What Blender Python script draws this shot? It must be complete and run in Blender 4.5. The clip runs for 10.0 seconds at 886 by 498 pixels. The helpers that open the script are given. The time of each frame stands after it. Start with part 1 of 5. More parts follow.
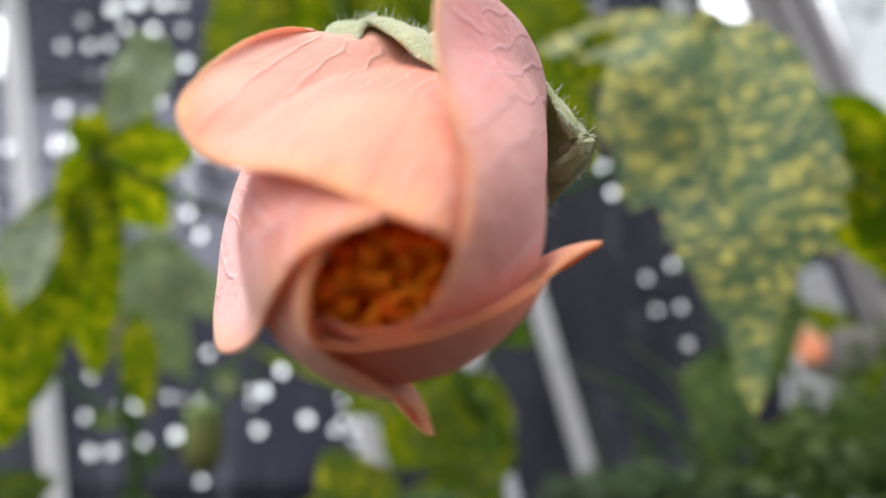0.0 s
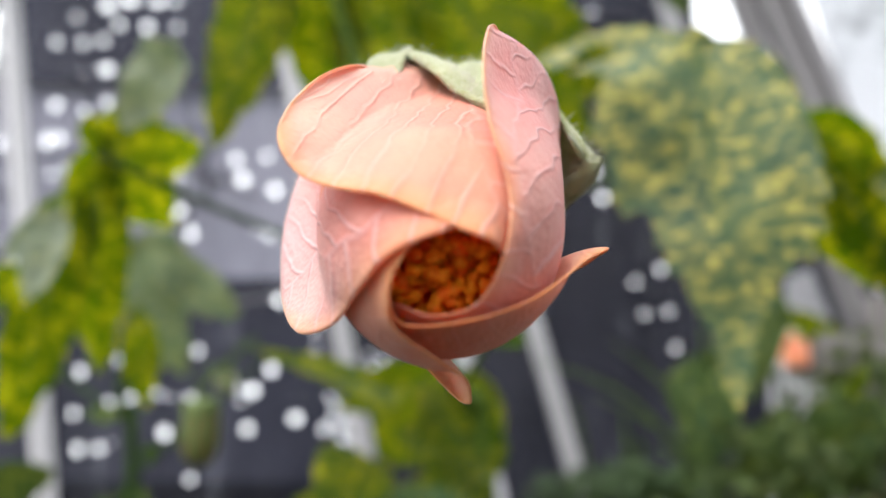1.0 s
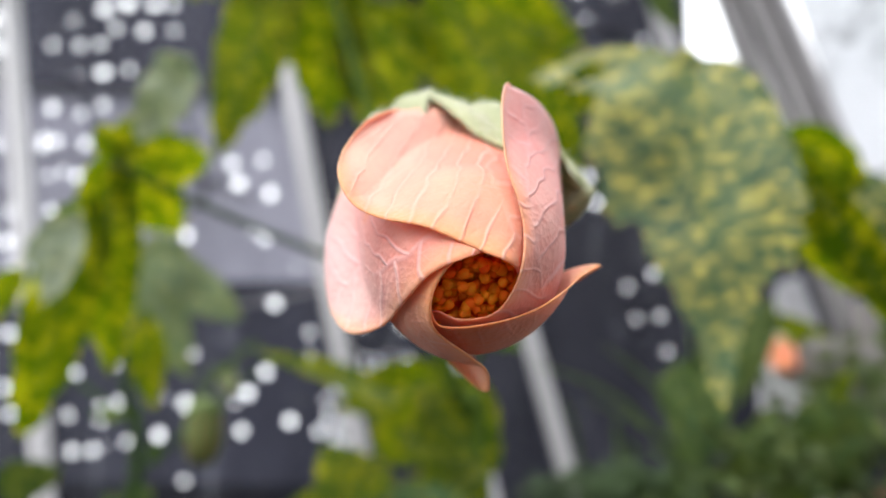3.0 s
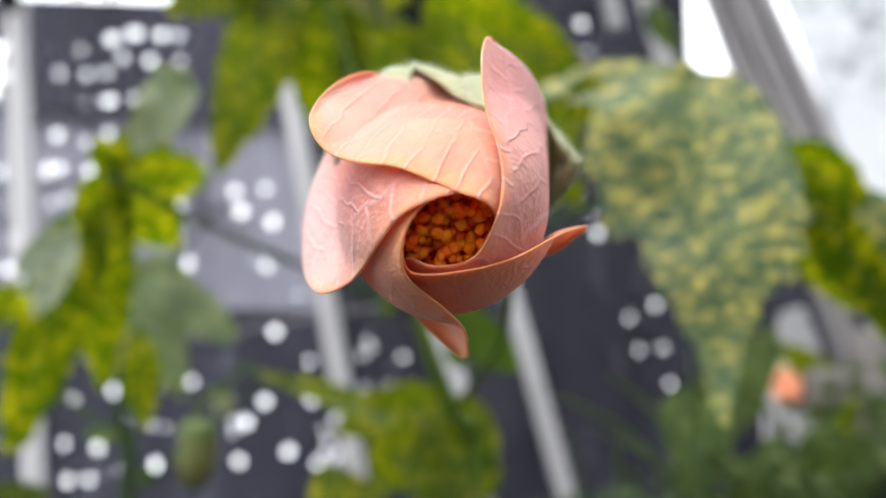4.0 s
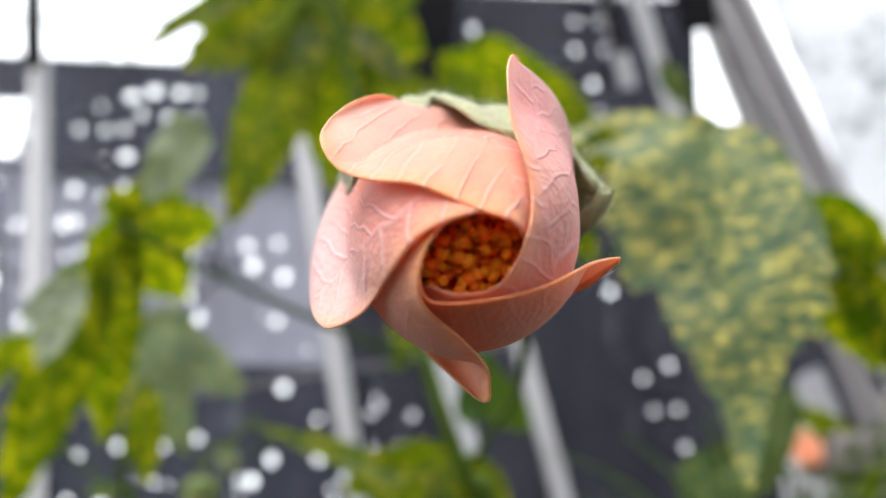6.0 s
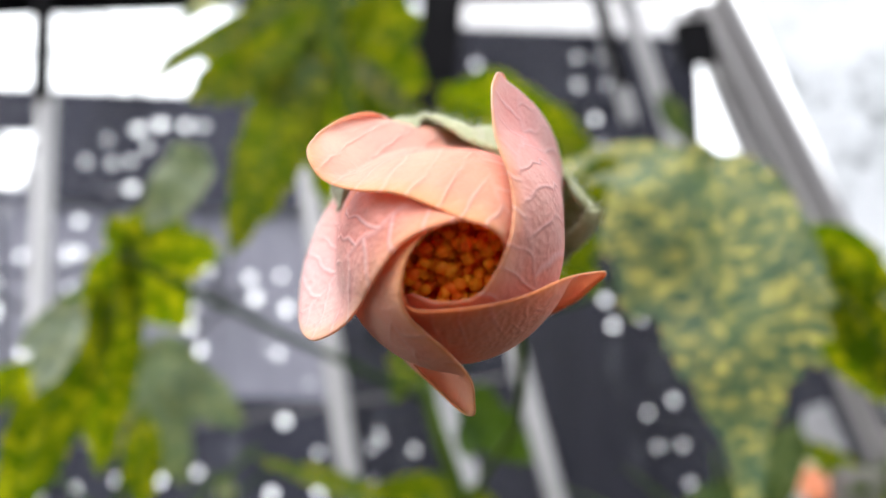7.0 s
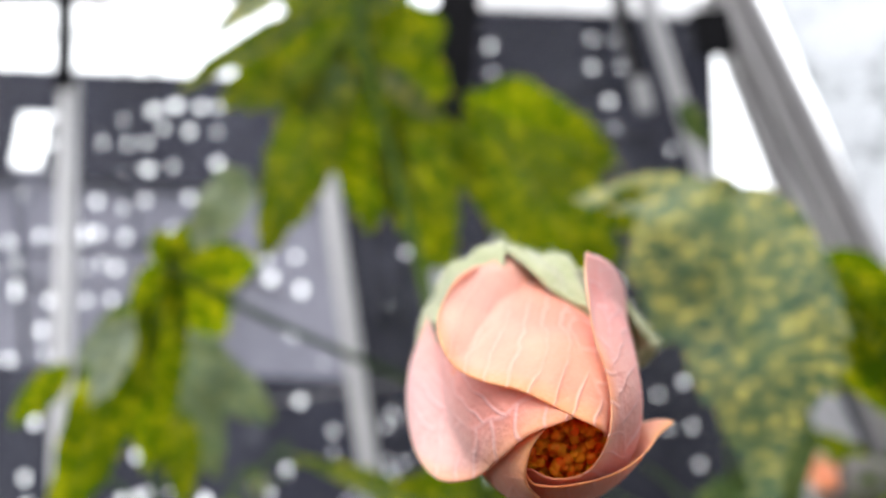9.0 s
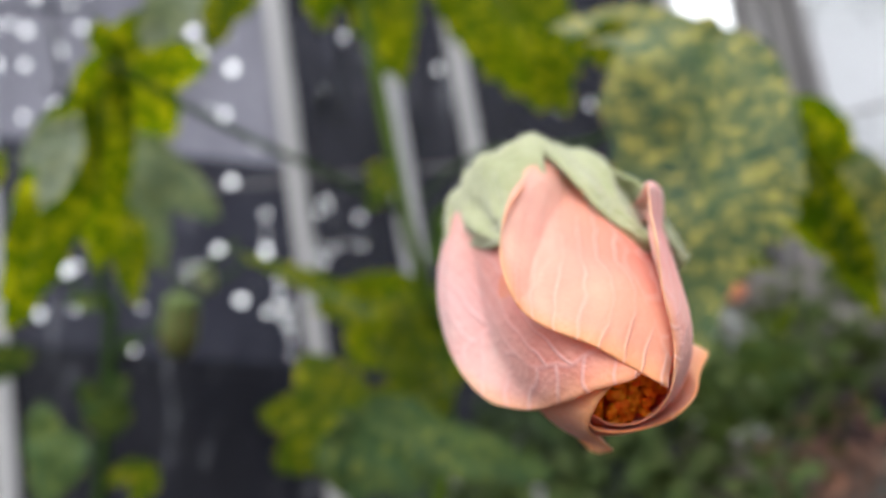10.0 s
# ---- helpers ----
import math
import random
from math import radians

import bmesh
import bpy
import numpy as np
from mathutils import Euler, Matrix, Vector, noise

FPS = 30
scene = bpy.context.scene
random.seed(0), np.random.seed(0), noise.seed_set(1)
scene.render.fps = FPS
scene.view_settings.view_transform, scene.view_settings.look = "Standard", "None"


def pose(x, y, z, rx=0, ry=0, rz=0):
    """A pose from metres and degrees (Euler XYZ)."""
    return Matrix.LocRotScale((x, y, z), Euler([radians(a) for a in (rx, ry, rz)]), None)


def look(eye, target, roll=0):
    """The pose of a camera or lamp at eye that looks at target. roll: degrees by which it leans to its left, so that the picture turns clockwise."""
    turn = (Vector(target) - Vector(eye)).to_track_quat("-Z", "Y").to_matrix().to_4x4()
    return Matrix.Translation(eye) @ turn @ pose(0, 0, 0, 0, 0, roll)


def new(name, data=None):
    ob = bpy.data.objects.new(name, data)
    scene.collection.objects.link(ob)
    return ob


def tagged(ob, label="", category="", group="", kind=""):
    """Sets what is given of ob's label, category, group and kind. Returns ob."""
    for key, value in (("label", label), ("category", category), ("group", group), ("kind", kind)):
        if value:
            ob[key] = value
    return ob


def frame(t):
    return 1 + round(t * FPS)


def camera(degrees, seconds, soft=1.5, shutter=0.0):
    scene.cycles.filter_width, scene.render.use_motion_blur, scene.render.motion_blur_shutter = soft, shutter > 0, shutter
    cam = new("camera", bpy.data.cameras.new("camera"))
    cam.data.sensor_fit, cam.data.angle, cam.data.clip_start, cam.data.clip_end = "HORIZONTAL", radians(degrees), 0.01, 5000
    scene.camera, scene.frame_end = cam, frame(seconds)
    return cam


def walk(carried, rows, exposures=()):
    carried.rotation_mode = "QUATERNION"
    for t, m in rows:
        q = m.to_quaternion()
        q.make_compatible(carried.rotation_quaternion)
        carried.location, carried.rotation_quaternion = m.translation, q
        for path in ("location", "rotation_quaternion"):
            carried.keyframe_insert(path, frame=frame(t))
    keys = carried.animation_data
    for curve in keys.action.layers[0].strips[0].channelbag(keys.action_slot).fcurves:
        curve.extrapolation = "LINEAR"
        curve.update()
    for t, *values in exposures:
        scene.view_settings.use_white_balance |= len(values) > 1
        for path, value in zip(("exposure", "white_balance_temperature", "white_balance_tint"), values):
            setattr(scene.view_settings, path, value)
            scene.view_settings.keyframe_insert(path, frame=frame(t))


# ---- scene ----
from mathutils import geometry

# ---------------------------------------------------------------- camera and walk
# A hand-held close-up: the lens stays a hand's width from the flower.
cam = camera(60.0, 10.0, soft=1.6)
cam.data.dof.use_dof = True
cam.data.dof.focus_distance = 0.078
cam.data.dof.aperture_fstop = 14.0
EYE, TILT = 0.8, 6.0
ROWS = [  # seconds, metres right, ahead and up of the first eye, yaw, pitch, roll
    (0.0, 0.0000, 0.0000, 0.0000, -0.00, 0.00, 0.00),
    (0.5, -0.0018, -0.0013, -0.0005, -0.42, 0.35, -0.07),
    (1.0, -0.0047, -0.0142, 0.0001, -0.79, 0.12, 0.81),
    (1.5, -0.0088, -0.0247, 0.0049, -1.00, -0.45, 0.47),
    (2.0, -0.0088, -0.0305, 0.0071, -1.14, -0.13, 0.38),
    (3.5, -0.0082, -0.0321, -0.0030, -1.21, 1.25, 1.40),
    (4.0, -0.0055, -0.0271, -0.0069, -1.05, 2.78, 1.50),
    (4.5, -0.0045, -0.0191, -0.0083, -0.81, 3.83, 1.41),
    (5.0, -0.0065, -0.0188, -0.0076, -0.60, 4.70, 1.61),
    (5.5, -0.0069, -0.0192, -0.0080, -0.37, 5.83, 1.92),
    (7.0, -0.0043, -0.0196, -0.0114, 0.28, 9.54, 2.44),
    (7.5, -0.0113, -0.0223, -0.0092, 0.55, 10.57, 1.98),
    (8.0, -0.0173, -0.0236, -0.0040, 0.82, 11.08, 2.23),
    (8.5, -0.0124, -0.0296, 0.0001, 1.06, 11.54, 2.47),
    (9.0, -0.0169, -0.0415, 0.0083, 0.92, 7.62, 2.79),
    (9.5, -0.0285, -0.0467, 0.0136, -1.01, 0.28, 3.30),
    (9.7, -0.0352, -0.0426, 0.0185, -2.12, -2.02, 4.45),
    (10.0, -0.0351, -0.0380, 0.0253, -5.48, -7.77, 6.19),
]
walk(cam, [(t, pose(0, 0, EYE, TILT) @ pose(x, y, z, 90 + pitch, 0, yaw) @ pose(0, 0, 0, 0, 0, roll))
           for t, x, y, z, yaw, pitch, roll in ROWS],
     exposures=[(0.0, 0.84), (0.6, 0.84), (1.0, 0.98), (2.2, 0.98), (4.0, 1.03), (7.0, 1.03), (8.5, 0.98), (9.0, 0.95), (9.5, 0.82), (10.0, 0.7)])

# ---------------------------------------------------------------- world, sun, exposure
world = bpy.data.worlds.new("overcast_sky")
scene.world = world
world.use_nodes = True
wn = world.node_tree
sky = wn.nodes.new("ShaderNodeTexSky")
sky.sky_type, sky.sun_disc = "NISHITA", False
sky.sun_elevation, sky.sun_rotation = radians(63), radians(223)
sky.air_density, sky.dust_density, sky.ozone_density = 1.0, 4.0, 1.0
soft_cloud = wn.nodes.new("ShaderNodeHueSaturation")
soft_cloud.inputs["Saturation"].default_value = 0.22
wn.links.new(sky.outputs[0], soft_cloud.inputs["Color"])
wn.links.new(soft_cloud.outputs[0], wn.nodes["Background"].inputs[0])
wn.nodes["Background"].inputs[1].default_value = 0.14
sun = new("sun", bpy.data.lights.new("sun", "SUN"))
sun.data.energy, sun.data.angle, sun.data.color = 1.3, radians(50), (1.0, 0.98, 0.95)
sun.matrix_world = look((-0.7, -0.75, 2.0), (0, 0, 0))


# ---------------------------------------------------------------- materials
def material(name, rough=0.6, metal=0.0, spec=0.5):
    m = bpy.data.materials.new(name)
    m.use_nodes = True
    b = m.node_tree.nodes["Principled BSDF"]
    b.inputs["Roughness"].default_value, b.inputs["Metallic"].default_value = rough, metal
    b.inputs["Specular IOR Level"].default_value = spec
    return m, m.node_tree, b


def node(nt, kind, **inputs):
    n = nt.nodes.new(kind)
    for key, value in inputs.items():
        n.inputs[key.replace("_", " ")].default_value = value
    return n


def coords(nt, scale=(1, 1, 1), source="Object"):
    tc = nt.nodes.new("ShaderNodeTexCoord")
    mp = node(nt, "ShaderNodeMapping", Scale=scale)
    nt.links.new(tc.outputs[source], mp.inputs["Vector"])
    return mp.outputs[0]


def noise_tex(nt, vec, scale, detail=4.0, rough=0.55, distortion=0.0):
    n = node(nt, "ShaderNodeTexNoise", Scale=scale, Detail=detail, Roughness=rough, Distortion=distortion)
    nt.links.new(vec, n.inputs["Vector"])
    return n.outputs["Fac"]


def ramp(nt, fac, stops, smooth=False):
    r = nt.nodes.new("ShaderNodeValToRGB")
    r.color_ramp.interpolation = "EASE" if smooth else "LINEAR"
    els = r.color_ramp.elements
    while len(els) < len(stops):
        els.new(0.5)
    for e, (p, c) in zip(els, stops):
        e.position, e.color = p, (*c, 1) if len(c) == 3 else c
    nt.links.new(fac, r.inputs[0])
    return r.outputs[0]


def mixed(nt, fac, a, b, blend="MIX"):
    m = nt.nodes.new("ShaderNodeMix")
    m.data_type, m.blend_type = "RGBA", blend
    for sock, v in ((m.inputs[0], fac), (m.inputs[6], a), (m.inputs[7], b)):
        if isinstance(v, (int, float)):
            sock.default_value = v
        elif isinstance(v, tuple):
            sock.default_value = (*v, 1)
        else:
            nt.links.new(v, sock)
    return m.outputs[2]


def bumped(nt, b, height, strength=0.3, distance=0.001):
    bp = node(nt, "ShaderNodeBump", Strength=strength, Distance=distance)
    nt.links.new(height, bp.inputs["Height"])
    nt.links.new(bp.outputs[0], b.inputs["Normal"])
    return bp.outputs[0]


def thin_leafy(nt, b, colour, through_colour, amount):
    """Principled mixed with a translucent sheet, for leaves and petals."""
    tr = nt.nodes.new("ShaderNodeBsdfTranslucent")
    nt.links.new(through_colour, tr.inputs["Color"])
    nt.links.new(colour, b.inputs["Base Color"])
    mx = node(nt, "ShaderNodeMixShader", Fac=amount)
    nt.links.new(b.outputs[0], mx.inputs[1])
    nt.links.new(tr.outputs[0], mx.inputs[2])
    nt.links.new(mx.outputs[0], nt.nodes["Material Output"].inputs["Surface"])


def leaf_material(name, green, yellow, thru_green, thru_yellow, amount=0.45, share=0.5, rough=0.5, grain=125, long=1.5, soft=0.09):
    m, nt, b = material(name, rough=rough, spec=0.2)
    info = nt.nodes.new("ShaderNodeObjectInfo")
    tc = nt.nodes.new("ShaderNodeTexCoord")
    shift = node(nt, "ShaderNodeVectorMath")
    shift.operation = "MULTIPLY_ADD"
    nt.links.new(info.outputs["Random"], shift.inputs[0])
    shift.inputs[1].default_value = (7, 5, 3)
    nt.links.new(tc.outputs["Object"], shift.inputs[2])
    vec = shift.outputs[0]
    warp = nt.nodes.new("ShaderNodeTexNoise")
    warp.inputs["Scale"].default_value, warp.inputs["Detail"].default_value = grain * 1.6, 3.0
    nt.links.new(vec, warp.inputs["Vector"])
    bent = node(nt, "ShaderNodeVectorMath")
    bent.operation = "MULTIPLY_ADD"
    nt.links.new(warp.outputs["Color"], bent.inputs[0])
    bent.inputs[1].default_value = (0.9 / grain,) * 3
    nt.links.new(vec, bent.inputs[2])
    stretch = node(nt, "ShaderNodeMapping", Scale=(1.0, long, 1.0))
    nt.links.new(bent.outputs[0], stretch.inputs[0])
    cells = node(nt, "ShaderNodeTexVoronoi", Scale=grain * 2.4)
    nt.links.new(stretch.outputs[0], cells.inputs["Vector"])
    grey = nt.nodes.new("ShaderNodeRGBToBW")
    nt.links.new(cells.outputs["Color"], grey.inputs[0])
    big = noise_tex(nt, stretch.outputs[0], grain * 0.75, 4, 0.62, 0.6)
    small = noise_tex(nt, vec, grain * 4, 3, 0.6, 0.4)
    add = node(nt, "ShaderNodeMath")
    add.operation = "MULTIPLY_ADD"
    nt.links.new(grey.outputs[0], add.inputs[0])
    add.inputs[1].default_value = 0.42
    nt.links.new(big, add.inputs[2])
    lo = 0.94 - 0.42 * share
    mask = ramp(nt, add.outputs[0], [(lo - soft, (0, 0, 0)), (lo - 0.2 * soft, (0.3, 0.3, 0.3)), (lo + soft, (1, 1, 1))])
    tone = ramp(nt, noise_tex(nt, vec, 22, 2), [(0.3, (0.72, 0.72, 0.72)), (0.7, (1.15, 1.15, 1.15))])
    col = mixed(nt, 1.0, mixed(nt, mask, green, yellow), tone, "MULTIPLY")
    thru = mixed(nt, 1.0, mixed(nt, mask, thru_green, thru_yellow), tone, "MULTIPLY")
    thin_leafy(nt, b, col, thru, amount)
    bumped(nt, b, small, 0.35, 0.0006)
    return m


leaf_mat = leaf_material("variegated_leaf", (0.035, 0.08, 0.004), (0.37, 0.38, 0.013), (0.122, 0.216, 0.001), (0.63, 0.62, 0.007), 0.65, 0.37, 0.5, 150, 1.2, 0.065)
glaucous_mat = leaf_material("variegated_leaf_upper", (0.075, 0.125, 0.072), (0.6, 0.53, 0.14), (0.09, 0.17, 0.02), (0.5, 0.48, 0.04), 0.2, 0.36, 0.4, 120, 2.8, 0.08)
pale_leaf_mat = leaf_material("greyish_leaf_upper", (0.13, 0.19, 0.12), (0.36, 0.38, 0.18), (0.12, 0.2, 0.03), (0.4, 0.42, 0.06), 0.3, 0.36, 0.4, 170, 1.6, 0.13)
silvery_leaf_mat = leaf_material("silvery_leaf_upper", (0.3, 0.36, 0.28), (0.55, 0.57, 0.38), (0.2, 0.28, 0.08), (0.4, 0.44, 0.12), 0.35, 0.36, 0.4, 170, 1.6, 0.13)
# darker copy of the variegated leaf, with shade put into its colours
shaded_leaf_mat = leaf_material("shaded_leaf", (0.04, 0.085, 0.035), (0.2, 0.24, 0.05), (0.06, 0.12, 0.008), (0.24, 0.26, 0.02), 0.3, 0.32, 0.5, 165, 1.4, 0.1)
plain_leaf_mat = leaf_material("plain_green_leaf", (0.05, 0.11, 0.02), (0.085, 0.15, 0.035), (0.12, 0.21, 0.008), (0.15, 0.24, 0.015), 0.35, 0.4)
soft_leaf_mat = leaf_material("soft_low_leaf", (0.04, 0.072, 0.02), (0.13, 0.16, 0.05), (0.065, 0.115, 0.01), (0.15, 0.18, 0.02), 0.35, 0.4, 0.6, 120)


def maths(nt, op, *values):
    """A math node on numbers and sockets; returns its socket."""
    n = nt.nodes.new("ShaderNodeMath")
    n.operation = op
    for sock, v in zip(n.inputs, values):
        if isinstance(v, (int, float)):
            sock.default_value = v
        else:
            nt.links.new(v, sock)
    return n.outputs[0]


def feather(nt, heart, way, side, span, half):
    """Veins like a feather's: from a midrib through 'heart' along 'way', side veins leave it forwards every 'span' metres, forking as they go.
    Returns 1 on a vein and 0 beside it, and the same in a wider band."""
    obj = nt.nodes.new("ShaderNodeTexCoord").outputs["Object"]
    wander = nt.nodes.new("ShaderNodeTexNoise")
    wander.inputs["Scale"].default_value, wander.inputs["Detail"].default_value = 140.0, 1.5
    nt.links.new(obj, wander.inputs["Vector"])
    bent = node(nt, "ShaderNodeVectorMath")
    bent.operation = "MULTIPLY_ADD"
    nt.links.new(wander.outputs["Color"], bent.inputs[0])
    bent.inputs[1].default_value = (0.0032,) * 3
    nt.links.new(obj, bent.inputs[2])

    def measured(axis):
        dot = node(nt, "ShaderNodeVectorMath")
        dot.operation = "DOT_PRODUCT"
        nt.links.new(bent.outputs[0], dot.inputs[0])
        dot.inputs[1].default_value = axis
        return maths(nt, "SUBTRACT", dot.outputs["Value"], sum(a * (h + 0.0016) for a, h in zip(axis, heart)))

    def line(dist, reach):
        m = node(nt, "ShaderNodeMapRange")
        m.interpolation_type = "SMOOTHSTEP"
        nt.links.new(dist, m.inputs[0])
        for q, v in zip((1, 2, 3, 4), (0.0, reach, 1.0, 0.0)):
            m.inputs[q].default_value = v
        return m.outputs[0]

    s, d = measured(way), measured(side)
    far = maths(nt, "ABSOLUTE", d)
    uneven = maths(nt, "MULTIPLY", maths(nt, "SIGN", d), 0.23 * span)

    def rows(slope, gap, shift):
        f = maths(nt, "DIVIDE", maths(nt, "ADD", maths(nt, "SUBTRACT", s, maths(nt, "MULTIPLY", far, slope)), maths(nt, "ADD", uneven, shift)), gap)
        return maths(nt, "MULTIPLY", maths(nt, "ABSOLUTE", maths(nt, "SUBTRACT", f, maths(nt, "ROUND", f))), gap)

    main, fork = rows(0.75, span, 0.0), rows(0.2, 1.7 * span, 0.3 * span)
    outer = line(maths(nt, "SUBTRACT", 0.012, far), 0.008)
    vein = maths(nt, "MAXIMUM", maths(nt, "MAXIMUM", maths(nt, "MULTIPLY", line(far, half), 0.5), maths(nt, "MULTIPLY", line(main, half), 0.9)), maths(nt, "MULTIPLY", line(fork, 0.8 * half), maths(nt, "MULTIPLY", outer, 0.6)))
    weak = maths(nt, "SUBTRACT", 1.0, maths(nt, "MULTIPLY", maths(nt, "MINIMUM", far, 0.02), 32.0))
    vein = maths(nt, "MULTIPLY", vein, weak)
    return vein, maths(nt, "MAXIMUM", line(far, 3.5 * half), line(main, 3 * half))


def petal_material(name, hue=(1.0, 1.0, 1.0), pale=0.7, rib=((0, 0, 0), (0, 0, 1), (1, 0, 0)), edge=(0.99, 0.97, 0.97)):
    m, nt, b = material(name, rough=0.62, spec=0.22)
    uv = nt.nodes.new("ShaderNodeUVMap")
    uv.uv_map = "veins"
    sep = nt.nodes.new("ShaderNodeSeparateXYZ")
    nt.links.new(uv.outputs[0], sep.inputs[0])
    obj = coords(nt)
    info = nt.nodes.new("ShaderNodeObjectInfo")
    vein, shoulder = feather(nt, *rib, 0.0033, 0.00042)
    fade = ramp(nt, sep.outputs[0], [(0.8, (1, 1, 1)), (1.0, (0.5, 0.5, 0.5))])
    some = ramp(nt, noise_tex(nt, obj, 130, 2, 0.5), [(0.32, (0.3, 0.3, 0.3)), (0.55, (1, 1, 1))])
    vein = maths(nt, "MULTIPLY", vein, maths(nt, "MULTIPLY", some, fade))
    # colour: peach, blushing to pink, orange at the foot and towards the covered side, a creamy margin
    foot = ramp(nt, sep.outputs[1], [(0.0, (0.8, 0.16, 0.03)), (0.3, (0.92, 0.45, 0.3)), (0.5, (0.94, 0.67, 0.55)), (0.74, (0.95, 0.74, 0.67)), (0.95, (0.95, 0.77, 0.66)), (1.0, (0.95, 0.72, 0.42))])
    side = ramp(nt, sep.outputs[0], [(0.14, edge), (0.3, (0.99, 0.97, 0.97)), (0.45, (1.0, 1.03, 1.02)), (0.62, (1.0, 0.95, 0.91)), (0.75, (1.0, 0.87, 0.8)), (1.0, (0.96, 0.6, 0.47))])
    blush = ramp(nt, noise_tex(nt, obj, 60, 4, 0.55), [(0.36, (1, 1.01, 1)), (0.64, (0.97, 0.82, 0.81))])
    tint = ramp(nt, info.outputs["Random"], [(0.0, (1.0, 1.0, 1.0)), (1.0, (0.98, 0.95, 0.97))])
    base = mixed(nt, 1.0, mixed(nt, 1.0, mixed(nt, 1.0, foot, blush, "MULTIPLY"), side, "MULTIPLY"), tint, "MULTIPLY")
    # deeper pink beside the veins, pale veins, and a fine net between them
    patch = ramp(nt, noise_tex(nt, obj, 110, 3, 0.6), [(0.3, (0.5, 0.5, 0.5)), (0.6, (1, 1, 1))])
    base = mixed(nt, maths(nt, "MULTIPLY", shoulder, maths(nt, "MULTIPLY", patch, 0.4)), base, mixed(nt, 1.0, base, (0.99, 0.78, 0.76), "MULTIPLY"))
    net = node(nt, "ShaderNodeTexVoronoi", Scale=750.0)
    net.feature = "DISTANCE_TO_EDGE"
    nt.links.new(obj, net.inputs["Vector"])
    mesh_line = ramp(nt, net.outputs["Distance"], [(0.0, (1, 1, 1)), (0.09, (0, 0, 0))])
    light = maths(nt, "ADD", maths(nt, "MULTIPLY", vein, maths(nt, "MULTIPLY", patch, pale)), maths(nt, "MULTIPLY", mesh_line, 0.05))
    base = mixed(nt, light, base, (1.0, 0.92, 0.86))
    # fine grain
    grain = node(nt, "ShaderNodeTexVoronoi", Scale=1500.0)
    nt.links.new(obj, grain.inputs["Vector"])
    pillow = noise_tex(nt, obj, 190, 3, 0.5)
    shade = mixed(nt, pillow, (1.03, 1.03, 1.03), (0.97, 0.92, 0.92))
    col = mixed(nt, 1.0, mixed(nt, 1.0, base, shade, "MULTIPLY"), hue, "MULTIPLY")
    fine = noise_tex(nt, obj, 1100, 3)
    height = mixed(nt, 0.12, mixed(nt, 0.14, pillow, grain.outputs["Distance"]), fine)
    height = maths(nt, "ADD", height, maths(nt, "ADD", maths(nt, "MULTIPLY", vein, 0.38 * pale), maths(nt, "MULTIPLY", mesh_line, 0.015)))
    thin_leafy(nt, b, col, mixed(nt, 1.0, col, (1.0, 0.9, 0.84), "MULTIPLY"), 0.44)
    b.inputs["Sheen Weight"].default_value = 0.3
    bumped(nt, b, maths(nt, "MULTIPLY", height, fade), 0.75, 0.0013)
    return m


petal_mat = petal_material("peach_petal", (1.0, 0.95, 0.91), edge=(0.98, 0.88, 0.74), rib=((0.0018, 0.0119, -0.0165), (0.59, -0.799, 0.114), (0.79, 0.601, 0.124)))
blush_petal_mat = petal_material("blush_pink_petal", (0.97, 0.92, 1.03), 0.64, ((0.0087, 0.0018, -0.0096), (-0.223, 0.955, -0.197), (-0.94, -0.265, -0.217)))
pink_petal_mat = petal_material("soft_pink_petal", (0.97, 0.92, 1.03), 0.64, ((-0.0023, 0.0053, -0.0117), (-0.765, -0.643, -0.027), (0.632, -0.759, 0.158)))
# downward-facing petal: its shade and inner glow are put into the hue
shaded_petal_mat = petal_material("shaded_peach_petal", (1.0, 0.84, 0.7), 0.24, ((0.0014, -0.0061, -0.0002), (0.837, 0.547, 0.005), (-0.516, 0.793, -0.326)))
tan_petal_mat = petal_material("tan_peach_petal", (1.0, 0.93, 0.84), 0.26, ((-0.0085, -0.0025, -0.0045), (0.72, -0.671, 0.178), (0.693, 0.711, -0.119)))
orange_petal_mat = petal_material("orange_petal", (1.0, 0.82, 0.58))


def simple(name, c1, c2, scale, rough=0.6, metal=0.0, bump=0.2, distance=0.001, stretch=(1, 1, 1), spec=0.5, fine=6.0):
    """Two tones of one surface at two scales, with fine relief."""
    m, nt, b = material(name, rough, metal, spec)
    vec = coords(nt, stretch)
    big, small = noise_tex(nt, vec, scale, 4), noise_tex(nt, vec, scale * fine, 4)
    f = mixed(nt, 0.4, ramp(nt, big, [(0.3, (0, 0, 0)), (0.7, (1, 1, 1))]), small)
    nt.links.new(mixed(nt, f, c1, c2), b.inputs["Base Color"])
    bumped(nt, b, small, bump, distance)
    return m


throat_mat = simple("red_throat", (0.95, 0.14, 0.012), (1.0, 0.26, 0.03), 220, 0.6)
nt = throat_mat.node_tree
thin_leafy(nt, nt.nodes["Principled BSDF"], nt.nodes["Principled BSDF"].inputs["Base Color"].links[0].from_socket, nt.nodes["Principled BSDF"].inputs["Base Color"].links[0].from_socket, 0.6)
anther_mat = simple("orange_anther", (1.0, 0.29, 0.004), (1.0, 0.58, 0.015), 420, 0.6, bump=0.5, distance=0.0003)
nt = anther_mat.node_tree
